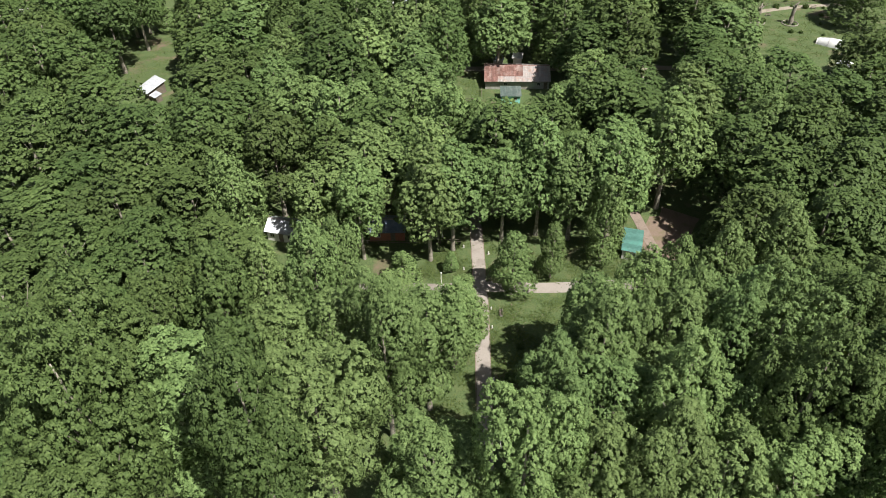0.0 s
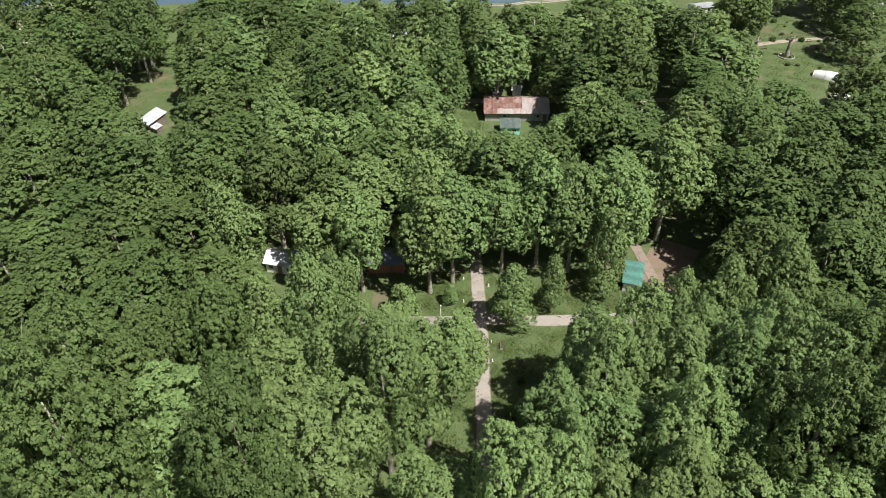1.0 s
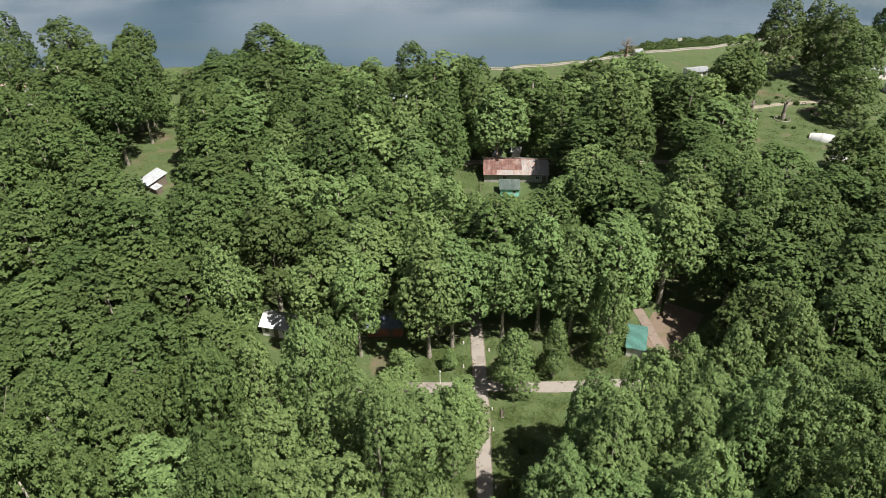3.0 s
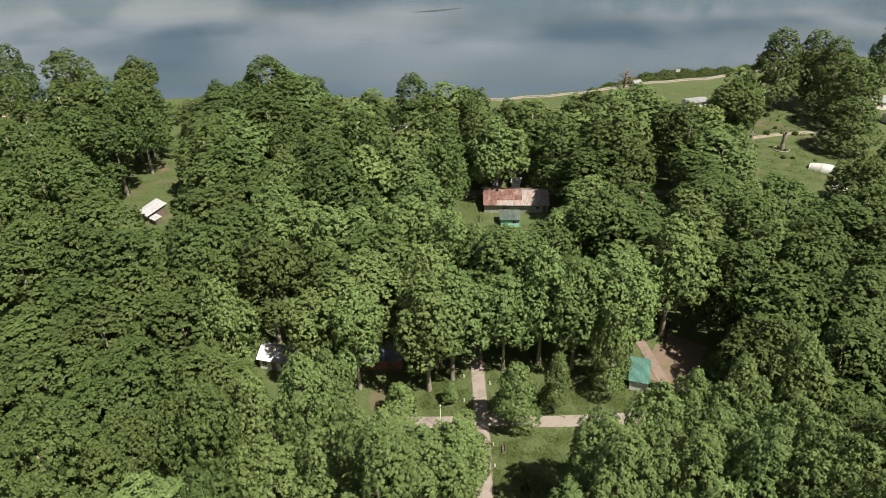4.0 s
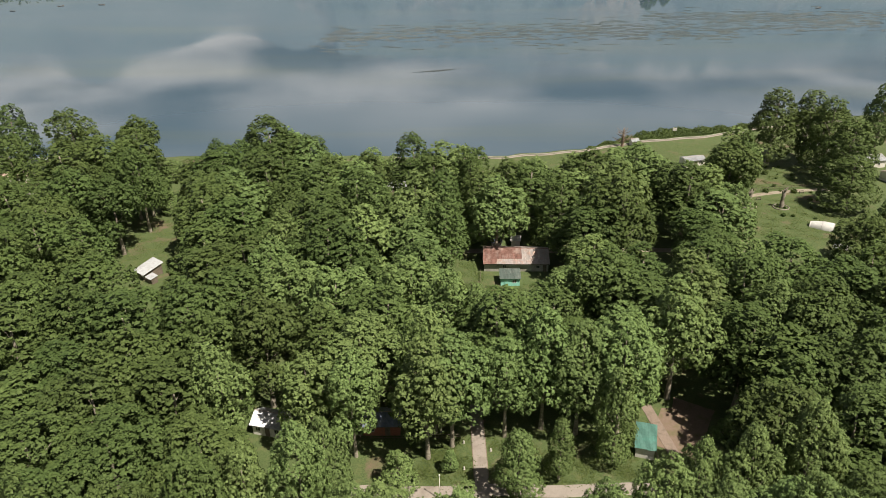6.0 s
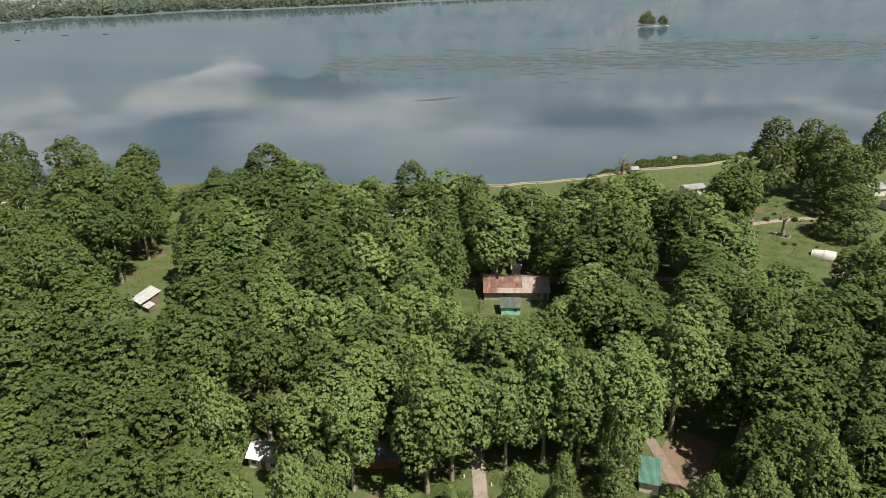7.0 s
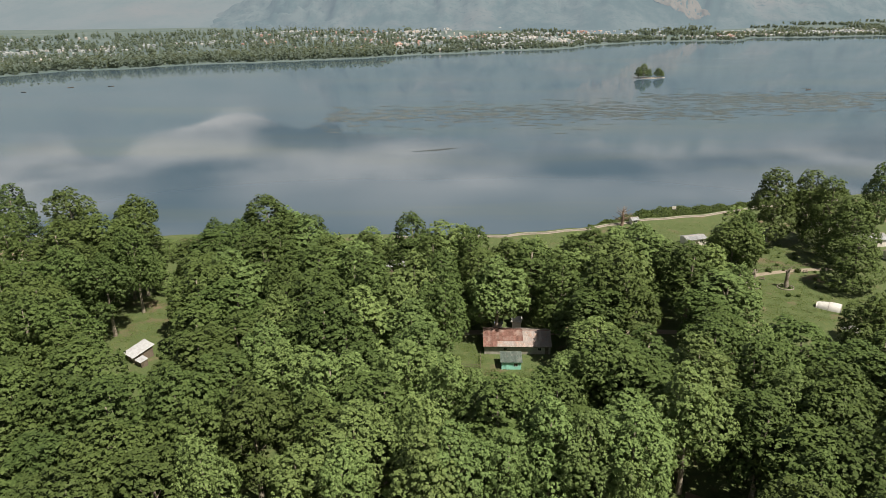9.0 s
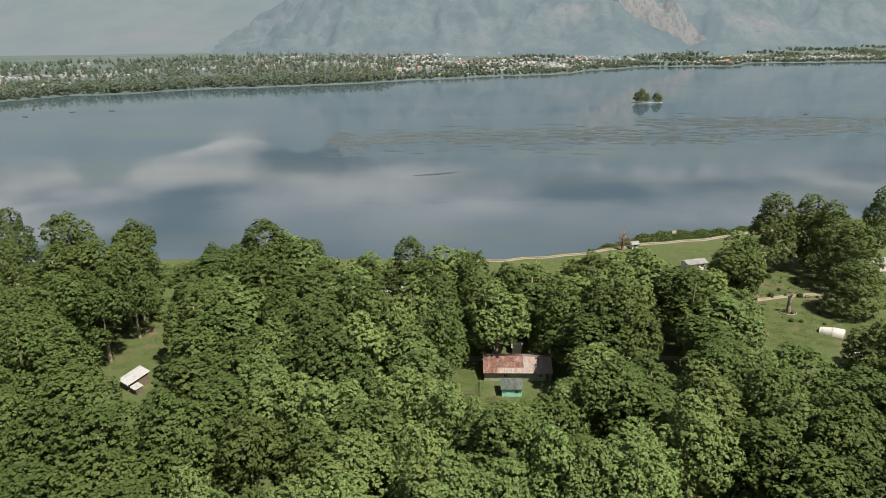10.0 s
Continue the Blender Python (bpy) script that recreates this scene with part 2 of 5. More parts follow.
def painted_haze_material(name, a, b, c, glow, strength, scale=0.01):
    """Far backdrop slopes, with the haze before them painted in as bluish emission."""
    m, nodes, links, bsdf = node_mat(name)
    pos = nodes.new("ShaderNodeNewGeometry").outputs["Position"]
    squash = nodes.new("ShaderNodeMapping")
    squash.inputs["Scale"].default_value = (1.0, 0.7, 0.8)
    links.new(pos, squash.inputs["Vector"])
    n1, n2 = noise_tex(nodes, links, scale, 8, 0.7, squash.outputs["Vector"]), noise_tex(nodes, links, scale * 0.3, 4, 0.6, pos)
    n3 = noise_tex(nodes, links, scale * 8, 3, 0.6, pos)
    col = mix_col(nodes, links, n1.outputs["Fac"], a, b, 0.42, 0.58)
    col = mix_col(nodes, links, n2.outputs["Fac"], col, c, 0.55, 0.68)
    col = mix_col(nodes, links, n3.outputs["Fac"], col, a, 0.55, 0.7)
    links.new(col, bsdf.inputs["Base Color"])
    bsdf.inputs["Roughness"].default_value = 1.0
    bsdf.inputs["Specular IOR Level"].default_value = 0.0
    # Painted-in haze: an even emission over slopes that give off no light.
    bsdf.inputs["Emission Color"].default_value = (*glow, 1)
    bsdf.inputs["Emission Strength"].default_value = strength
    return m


GROUND, WATER = ground_material(), water_material()
MOUNTAIN = painted_haze_material("mountain_slope", (0.024, 0.040, 0.040), (0.052, 0.066, 0.066), (0.088, 0.085, 0.083), (0.32, 0.44, 0.56), 0.36)
SCREE = painted_haze_material("scree", (0.090, 0.088, 0.084), (0.115, 0.110, 0.104), (0.075, 0.076, 0.073), (0.34, 0.43, 0.53), 0.30)
RIDGE = painted_haze_material("haze_painted_ridge", (0.04, 0.055, 0.055), (0.055, 0.066, 0.066), (0.065, 0.066, 0.064), (0.38, 0.50, 0.62), 0.36, 0.006)
TOWN = surface("town_walls", (0.21, 0.25, 0.27), (0.36, 0.40, 0.42), 0.05, 0.02, (0.42, 0.38, 0.36), 0.8, bump=0)
TOWN_RED = surface("town_red_roofs", (0.34, 0.22, 0.19), (0.40, 0.27, 0.24), 0.05, 0.02, None, 0.8, bump=0)


# ---- mesh helpers ----
def mesh_from(name, verts, faces, material, smooth=False):
    me = bpy.data.meshes.new(name)
    me.from_pydata([tuple(v) for v in verts], [], [tuple(f) for f in faces])
    me.materials.append(material)
    if smooth:
        me.polygons.foreach_set("use_smooth", [True] * len(me.polygons))
    me.update()
    return me


def part(name, bm, material, parent, label=""):
    """Links a bmesh as one mesh object under a thing or a part."""
    me = bpy.data.meshes.new(name)
    bm.to_mesh(me)
    bm.free()
    me.materials.append(material)
    ob = new(name, me)
    ob.parent = parent
    return tagged(ob, label)


def mesh_part(name, me, parent, m=None, label=""):
    ob = new(name, me)
    ob.parent = parent
    if m is not None:
        ob.matrix_basis = m
    return tagged(ob, label)


def thing(name, m, label, category, group="", kind=""):
    ob = new(name)
    ob.empty_display_size = 0.5
    ob.matrix_basis = m
    return tagged(ob, label, category, group, kind)


def box(bm, x0, x1, y0, y1, z0, z1, bevel=0.02):
    made = bmesh.ops.create_cube(bm, size=1.0, matrix=Matrix.Translation(((x0 + x1) / 2, (y0 + y1) / 2, (z0 + z1) / 2)) @ Matrix.Diagonal((x1 - x0, y1 - y0, z1 - z0, 1)))
    if bevel:
        edges = list({e for v in made["verts"] for e in v.link_edges})
        bmesh.ops.bevel(bm, geom=edges, offset=bevel, segments=1, affect="EDGES")
    return bm


def boxed(*args, **kw):
    return box(bmesh.new(), *args, **kw)


def tube(points, radii, sides=7):
    """A tapered limb through the points: verts and faces."""
    verts, faces = [], []
    for i, (p, r) in enumerate(zip(points, radii)):
        a, b = points[max(i - 1, 0)], points[min(i + 1, len(points) - 1)]
        q = (Vector(b) - Vector(a)).to_track_quat("Z", "Y")
        for k in range(sides):
            t = 2 * math.pi * k / sides
            verts.append(Vector(p) + q @ Vector((r * math.cos(t), r * math.sin(t), 0)))
    for i in range(len(points) - 1):
        for k in range(sides):
            a, b = i * sides + k, i * sides + (k + 1) % sides
            faces.append((a, b, b + sides, a + sides))
    faces.append(tuple(range((len(points) - 1) * sides, len(points) * sides)))
    return verts, faces


def join(*pieces):
    verts, faces = [], []
    for v, f in pieces:
        n = len(verts)
        verts += list(v)
        faces += [tuple(i + n for i in q) for q in f]
    return verts, faces


# ---- ground, lake, far shore ----
FAR_X = [-3000, -900, -571, -525, -459, -403, -350, -249, -159, -84, -30, 62, 167, 213, 347, 490, 530, 649, 798, 1200, 3000]
FAR_Y = [560, 690, 839, 898, 919, 954, 980, 1001, 1041, 1082, 1104, 1146, 1176, 1246, 1325, 1302, 1385, 1380, 1403, 1440, 1550]


def near_shore(x):
    return 257.5 + 0.335 * np.maximum(0, np.minimum(x, 420) - 14) + 1.2 * np.sin(x * 0.11) + 0.5 * np.sin(x * 0.37)


def far_shore(x):
    return np.interp(x, FAR_X, FAR_Y) + 4 * np.sin(x * 0.045) + 3 * np.sin(x * 0.13)


def ground_z(x, y):
    near = np.clip((near_shore(x) - y) / 4.0, -1, 0) * 3.0 + 0.0
    far_y = far_shore(x)
    far_rise = np.clip((y - far_y) / 8.0, 0, 1) * 2.2 + np.clip(y - far_y - 40, 0, 900) * np.interp(x, [-200, 60], [0.012, 0.032])
    swell = 0.05 * np.sin(x * 0.21) * np.cos(y * 0.17)
    return near + far_rise + swell * (y < 250)


def grid_mesh(name, xs, ys, zf, material):
    gx, gy = np.meshgrid(xs, ys)
    gz = zf(gx, gy)
    verts = np.stack([gx, gy, gz], -1).reshape(-1, 3)
    nx, ny = len(xs), len(ys)
    i = np.arange(nx * ny).reshape(ny, nx)
    faces = np.stack([i[:-1, :-1], i[:-1, 1:], i[1:, 1:], i[1:, :-1]], -1).reshape(-1, 4)
    return mesh_from(name, verts.tolist(), faces.tolist(), material, True)


xs = np.concatenate([np.arange(-4200, -900, 150), np.arange(-900, -260, 20), np.arange(-260, 260, 5), np.arange(260, 900, 20), np.arange(900, 4200, 150)])
ys = np.concatenate([np.arange(-400, 240, 8), np.arange(240, 360, 1.5), np.arange(360, 800, 40), np.arange(800, 1420, 6), np.arange(1420, 4900, 120)])
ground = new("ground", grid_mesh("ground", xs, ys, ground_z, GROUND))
tagged(ground, "grassy ground with bare earth patches, running down to the lake", "ground", kind="structure")
lake = new("water", mesh_from("water", [(-4200, 230, -2), (4200, 230, -2), (4200, 1900, -2), (-4200, 1900, -2)], [(0, 1, 2, 3)], WATER))
tagged(lake, "calm grey-blue lake reflecting clouds and mountain", "lake", kind="structure")

# mountain behind the far shore
CREST_D = [-0.46, -0.40, -0.33, -0.253, -0.215, -0.185, -0.12, -0.03, 0.14, 0.35, 0.475, 0.615, 0.9, 1.2]
CREST_A = [-3.2, -2.8, -1.0, 1.3, 3.6, 6.1, 7.4, 8.3, 8.6, 9.0, 8.6, 8.0, 8.5, 8.0]


def mountain_line(d):
    """Distances of the foot and of the crest, and the crest's height, in direction d (x over y)."""
    foot = float(np.interp(d, [-0.3, -0.1, 0.05, 0.2, 0.4, 1.2], [1690, 1540, 1480, 1460, 1600, 2300]))
    crest = float(np.interp(d, [-0.25, -0.185, -0.05, 0.6, 1.2], [1990, 2250, 3050, 3100, 3300]))
    return foot, crest, 89 + crest * math.tan(radians(float(np.interp(d, CREST_D, CREST_A))))


def mountain_z(d, k):
    """Height at direction d and k from the foot (0) to the crest (1)."""
    top = mountain_line(d)[2]
    ribs = 0.035 * math.sin(d * 38 + 3 * k) + 0.012 * math.sin(d * 97 - 5 * k)
    return 2 + max(top - 2, 0) * (k ** 1.15 + ribs * math.sin(math.pi * min(max(k, 0), 1)) * 0.8)


def polar_mesh(name, ds, ks, place, material):
    verts = [place(d, k) for k in ks for d in ds]
    n = len(ds)
    faces = [(j * n + i, j * n + i + 1, (j + 1) * n + i + 1, (j + 1) * n + i) for j in range(len(ks) - 1) for i in range(n - 1)]
    return mesh_from(name, verts, faces, material, True)


def slope_point(d, k, lift=0.0):
    foot, crest, top = mountain_line(d)
    y = foot + (crest - foot) * k + 30 * math.sin(d * 17) * k
    z = mountain_z(d, min(k, 2 - k))
    z += 26 * noise.fractal(Vector((d * 30 + k * 2, k * 7, 0)), 0.8, 2.1, 6) * min(1, 5 * k) * (1 if k < 1.2 else 0) * min(1, max(0, (top - 20) / 90))
    return (d * y, y, z + lift)


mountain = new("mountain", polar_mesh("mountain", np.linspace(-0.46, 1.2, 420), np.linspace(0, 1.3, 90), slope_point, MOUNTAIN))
tagged(mountain, "steep mountain with bare rock and scrub, haze painted on", "mountain", kind="structure")


def scree_point(u, k):
    left, right = 0.320 - 0.282 * k, 0.340 - 0.129 * k
    return slope_point(left + (right - left) * u + 0.004 * math.sin(9 * k + 6 * u), 0.02 + 0.5 * k, 1.0)


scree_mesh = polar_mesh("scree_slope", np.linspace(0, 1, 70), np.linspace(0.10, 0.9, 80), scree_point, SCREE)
ragged = bmesh.new()
ragged.from_mesh(scree_mesh)
ragged.faces.ensure_lookup_table()
gone = []
for n, face in enumerate(ragged.faces):
    u, k = (n % 69) / 68, (n // 69) / 78
    edge = min(u * 1.4, 0.3 + (1 - u) * 3, k * 5 + 0.15, 1.2 - k)
    if edge < 0.16 + 0.16 * noise.noise(Vector((u * 6, k * 8, 2))) + 0.05 * noise.noise(Vector((u * 40, k * 50, 5))):
        gone.append(face)
bmesh.ops.delete(ragged, geom=gone, context="FACES")
ragged.to_mesh(scree_mesh)
ragged.free()
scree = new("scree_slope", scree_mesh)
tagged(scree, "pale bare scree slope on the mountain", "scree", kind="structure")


def ridge_point(d, k):
    y = 1760 + 1640 * k
    top = 89 + 3350 * math.tan(radians(8.0 + 1.6 * math.sin(d * 7) + 0.8 * math.sin(d * 23 + 1)))
    return (d * y, y, 6 + top * k ** 1.4 * (1 + 0.05 * math.sin(d * 40 + 5 * k)))


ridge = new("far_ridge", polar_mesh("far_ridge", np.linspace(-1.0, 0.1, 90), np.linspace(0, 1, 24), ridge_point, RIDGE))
tagged(ridge, "pale mountain range with haze painted into its surface", "mountains", kind="structure")


# ---- paved ways ----
def strip(name, centre, width, top, material, label, category, z_in=-0.1):
    """A slab along a line of points."""
    verts, faces, n = [], [], len(centre)
    for i, p in enumerate(centre):
        a, b = Vector(centre[max(i - 1, 0)]), Vector(centre[min(i + 1, n - 1)])
        side = Vector((b.y - a.y, a.x - b.x)).normalized()
        for s, z in ((-1, z_in), (-1, top), (1, top), (1, z_in)):
            w = width / 2 * (1 + 0.03 * math.sin(i * 1.7 + s))
            verts.append((p[0] + s * side.x * w, p[1] + s * side.y * w, z))
    for i in range(n - 1):
        for k in range(3):
            a = i * 4 + k
            faces.append((a, a + 4, a + 5, a + 1))
    faces += [(0, 1, 2, 3), tuple(range(n * 4 - 1, n * 4 - 5, -1))]
    ob = new(name, mesh_from(name, verts, faces, material))
    return tagged(ob, label, category, kind="structure")


path_line = [(3.1 - 0.012 * (y - 57) if y < 80 else 2.83 - 0.045 * (y - 80), y) for y in np.arange(20, 116, 4.0)]
strip("garden_path", path_line, 2.35, 0.07, CONCRETE, "straight pale concrete path between the trees", "path")
strip("junction_road", [(x, 86.0 + 0.035 * x + 0.25 * math.sin(x * 0.3)) for x in np.arange(-20, 48, 3.0)], 2.7, 0.06, CONCRETE, "pale concrete road crossing the garden path", "road")
strip("house_road", [(x, 175.6 + 0.012 * x + 0.3 * math.sin(x * 0.15)) for x in np.arange(-70, 84, 3.5)], 2.6, 0.06, DUST, "narrow pale road behind the long house", "road")
strip("lawn_walk", [(94 + t * 30, 217 + t * 5.5 + 1.5 * math.sin(t * 3)) for t in np.linspace(0, 1, 14)], 2.2, 0.06, DUST, "winding earth walk across the lawn", "path")
shore_x = np.arange(-30, 170, 4.0)
strip("promenade", [(x, float(near_shore(x)) - 3.6) for x in shore_x], 0.9, 0.1, CONCRETE, "pale lakeside promenade", "promenade")
strip("lake_wall", [(x, float(near_shore(x)) - 2.6) for x in shore_x], 0.35, 0.4, KERBSTONE, "low pale wall along the lake shore", "wall")


# ---- trees ----
def leaf_quads(rng, centres, normals, size):
    """Pointed sprays of leaves: verts and faces as arrays."""
    n = len(centres)
    nrm = normals / np.linalg.norm(normals, axis=1, keepdims=True)
    ref = rng.normal(size=(n, 3))
    u = np.cross(nrm, ref)
    u /= np.linalg.norm(u, axis=1, keepdims=True) + 1e-9
    v = np.cross(nrm, u)
    s = size * rng.uniform(0.65, 1.35, (n, 1))
    pts = np.stack([centres - u * s * 0.55 - v * s * 0.4, centres + u * s * 0.55 - v * s * rng.uniform(0.1, 0.5, (n, 1)), centres + v * s * 0.62], 1)
    return pts.reshape(-1, 3), np.arange(3 * n).reshape(n, 3)


def unit(v):
    return v / (np.linalg.norm(v, axis=-1, keepdims=True) + 1e-9)


def crown_lobes(rng, kind, radius, low, high):
    """Upright lobes of a crown: centres and radii (across, upright)."""
    tall = high - low
    rows = []
    if kind == "column":
        n = 6
        for i in range(n):
            u = (i + 0.5) / n
            a = i * 2.4 + rng.uniform(-0.5, 0.5)
            w = radius * (0.62 + 0.24 * math.sin(math.pi * min(1, u * 0.9 + 0.1)))
            rows.append((0.36 * radius * math.cos(a) * (1 - u), 0.36 * radius * math.sin(a) * (1 - u), low + tall * (0.10 + 0.77 * u), w * (1.05 - 0.35 * u), tall * 0.18))
    elif kind == "cone":
        for i in range(6):
            u = (i + 0.5) / 6
            a = i * 2.4
            rows.append((0.22 * radius * math.cos(a), 0.22 * radius * math.sin(a), low + tall * (0.10 + 0.78 * u), radius * (0.98 - 0.76 * u), tall * 0.15))
    else:
        egg = kind == "egg"
        rows.append((rng.normal(0, 0.3), rng.normal(0, 0.3), high - tall * 0.30, radius * rng.uniform(0.40, 0.52), tall * 0.33))
        n = int(rng.integers(5, 7))
        turn = rng.uniform(0, 6.28)
        for i in range(n):
            a = turn + 6.283 * i / n + rng.uniform(-0.3, 0.3)
            reach = radius * rng.uniform(0.46, 0.68)
            w = radius * rng.uniform(0.36, 0.50)
            t = tall * rng.uniform(0.23, 0.33)
            rows.append((reach * math.cos(a), reach * math.sin(a), low + tall * rng.uniform(0.38, 0.74) - (0.04 * tall if egg else 0), w, t))
        for i in range(n - (0 if egg else 1)):
            a = turn + 0.5 + 6.283 * i / n + rng.uniform(-0.35, 0.35)
            reach = radius * rng.uniform(0.48, 0.72)
            rows.append((reach * math.cos(a), reach * math.sin(a), low + tall * rng.uniform(0.18, 0.36), radius * rng.uniform(0.36, 0.46), tall * rng.uniform(0.16, 0.22)))
    return np.array(rows)


def crown_points(rng, lobes, tuft_r, per):
    """Leaf places and normals: tufts of leaves over the boughs that make up each lobe, with gaps between them."""
    centres, normals = [], []
    for i, (x, y, z, w, t) in enumerate(lobes):
        area = 4 * math.pi * ((w * w + 2 * w * t) / 3)
        n = int(area / (tuft_r * tuft_r * 2.2))
        k = np.arange(n) + 0.5
        up = 1 - 2 * k / n
        turn = k * 2.399963
        flat = np.sqrt(1 - up * up)
        d = unit(np.stack([flat * np.cos(turn), flat * np.sin(turn), up], 1) + rng.normal(0, 0.6 / math.sqrt(n), (n, 3)))
        d = d[d[:, 2] > -0.5]
        m = int(7 + 2.2 * w * (w + t) / 2)
        k = np.arange(m) + 0.5
        turn = k * 2.399963 + rng.uniform(0, 6.28)
        flat = np.sqrt(1 - (1 - 2 * k / m) ** 2)
        boughs = unit(np.stack([flat * np.cos(turn), flat * np.sin(turn), 1 - 2 * k / m], 1) + rng.normal(0, 0.75 / math.sqrt(m), (m, 3)))
        reach = 2.25 / math.sqrt(m) * rng.uniform(0.75, 1.15, m)
        lift = rng.uniform(-0.07, 0.10, m)
        away = np.arccos(np.clip(d @ boughs.T, -1, 1)) / reach
        own = away.argmin(1)
        near = away.min(1)
        bump = 0.76 + lift[own] + 0.27 * np.sqrt(np.clip(1 - near ** 2, 0, 1)) + rng.normal(0, 0.2 * tuft_r / w, len(d))
        span = np.array([w, w, t])
        p = np.array([x, y, z]) + d * span * bump[:, None]
        heart = np.array([x, y, z]) + boughs[own] * span * 0.66
        keep = near < rng.uniform(0.86, 1.1, len(d))
        for j, (x2, y2, z2, w2, t2) in enumerate(lobes):
            if j != i:
                keep &= (((p - [x2, y2, z2]) / [w2, w2, t2]) ** 2).sum(1) > 0.60
        centres.append(p[keep])
        normals.append(unit(p[keep] - heart[keep]))
    c, out = np.concatenate(centres), np.concatenate(normals)
    size = tuft_r * rng.uniform(0.6, 1.35, (len(c), 1))
    c, out, size = np.repeat(c, per, 0), np.repeat(out, per, 0), np.repeat(size, per, 0)
    d = unit(rng.normal(size=c.shape) + out * 0.8 + [0, 0, 0.35])
    leaf = c + d * size * rng.uniform(0.5, 1.1, (len(c), 1)) * [1.0, 1.0, 0.85]
    face = d * 0.45 + out * 0.6 + np.array([0, 0, 0.10]) + rng.normal(size=c.shape) * 0.3
    return leaf, face, unit(d * 0.62 + out * 0.62 + np.array([0, 0, 0.28]))


def wood(rng, height, radius, base_r, fork=0.32, limbs=9):
    """Trunk with limbs, tapered."""
    lean = rng.normal(0, 0.35, 2)
    trunk_pts = [(lean[0] * t * t, lean[1] * t * t, height * t * 0.86 - 0.3 * (t == 0)) for t in np.linspace(0, 1, 7)]
    pieces = [tube(trunk_pts, [base_r * (1.35 if i == 0 else 1) * (1 - 0.13 * i) for i in range(7)], 8)]
    for i in range(limbs):
        t = fork + (0.85 - fork) * i / limbs
        z = height * 0.86 * t
        a = i * 2.4 + rng.uniform(-0.4, 0.4)
        reach = radius * rng.uniform(0.55, 0.85) * (1.05 - 0.5 * t)
        p0 = np.array([lean[0] * t * t, lean[1] * t * t, z])
        p1 = p0 + [reach * 0.5 * math.cos(a), reach * 0.5 * math.sin(a), height * 0.07]
        p2 = p0 + [reach * math.cos(a + 0.2), reach * math.sin(a + 0.2), height * 0.17]
        r = base_r * 0.42 * (1.1 - t)
        pieces.append(tube([p0, p1, p2], [r, r * 0.7, r * 0.3], 5))
    return join(*pieces)


def tree_model(seed, label, kind, tuft_r, per, leaf, radius=6.0, height=24.0, low=0.24, leaves=None, base_r=0.42):
    """One tree, 24 m high with a crown of 6 m radius, hidden far below as a pattern for copies."""
    rng = np.random.default_rng(seed)
    root = thing("plane_tree", Matrix.Identity(4), label, "tree", "trees of the lakeside grove")
    v, f = wood(rng, height, radius, base_r)
    mesh_part("trunk", mesh_from("trunk", v, f, BARK, True), root, None, "pale flaking trunk with spreading limbs")
    c, n, soft = crown_points(rng, crown_lobes(rng, kind, radius, height * low, height * 0.985), tuft_r, per)
    lv, lf = leaf_quads(rng, c, n, leaf)
    crown = mesh_from("crown", lv.tolist(), lf.tolist(), leaves or LEAF, True)
    crown.normals_split_custom_set_from_vertices(np.repeat(soft, 3, 0).tolist())     # leaves shade as the tuft that they belong to
    mesh_part("crown", crown, root, None, "dense clumped green foliage")
    return root


TREE_LABEL = "tall leafy plane tree with a dense clumped green crown"
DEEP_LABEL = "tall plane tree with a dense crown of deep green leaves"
KINDS = ("egg", "broad", "egg", "egg", "broad")
front_models = [tree_model(10 + i, TREE_LABEL, KINDS[i], 0.42, 25, 0.215, low=0.22) for i in range(5)]
near_models = [tree_model(20 + i, TREE_LABEL, KINDS[i], 0.49, 18, 0.285, low=0.22) for i in range(5)]
mid_models = [tree_model(30 + i, TREE_LABEL, KINDS[i], 0.57, 11, 0.42, low=0.24) for i in range(5)]
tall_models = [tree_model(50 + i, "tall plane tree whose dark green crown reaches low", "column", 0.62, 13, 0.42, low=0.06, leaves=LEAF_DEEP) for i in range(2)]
small_models = [tree_model(60 + i, "small conical tree with bright green foliage beside the path", "cone", 0.6, 13, 0.42, low=0.05, base_r=0.5) for i in range(2)]
path_models = [tree_model(55 + i, "slender leafy tree with green foliage down to the ground", "column", 0.60, 14, 0.40, low=0.05) for i in range(2)]
back_models = [tree_model(70 + i, TREE_LABEL, KINDS[i], 0.72, 9, 0.60, low=0.22) for i in range(4)]
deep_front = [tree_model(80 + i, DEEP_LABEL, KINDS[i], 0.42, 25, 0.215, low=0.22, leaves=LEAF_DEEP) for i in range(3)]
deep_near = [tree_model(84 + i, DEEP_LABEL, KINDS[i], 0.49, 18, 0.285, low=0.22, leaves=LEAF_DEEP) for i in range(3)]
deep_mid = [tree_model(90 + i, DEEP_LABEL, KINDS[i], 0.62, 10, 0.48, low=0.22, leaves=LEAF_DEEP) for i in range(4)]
used = set()


def plant(models, row, i):
    x, y, r, h = row
    r, wide = max(r, (0.195 if models is path_models else 0.205) * h), 6.35 if y < 62 else 6.1
    turn = Matrix.Rotation((i * 2.399) % 6.283, 4, "Z")
    m = Matrix.Translation((x, y, float(ground_z(np.float64(x), np.float64(y))))) @ turn @ Matrix.Diagonal((r / wide, r / wide, h / 23.4, 1))
    model = models[(i * 7 + int(abs(x) * 3)) % len(models)]
    if model.name not in used:
        used.add(model.name)
        model.matrix_basis = m
        return model
    return copy_thing(model, m)


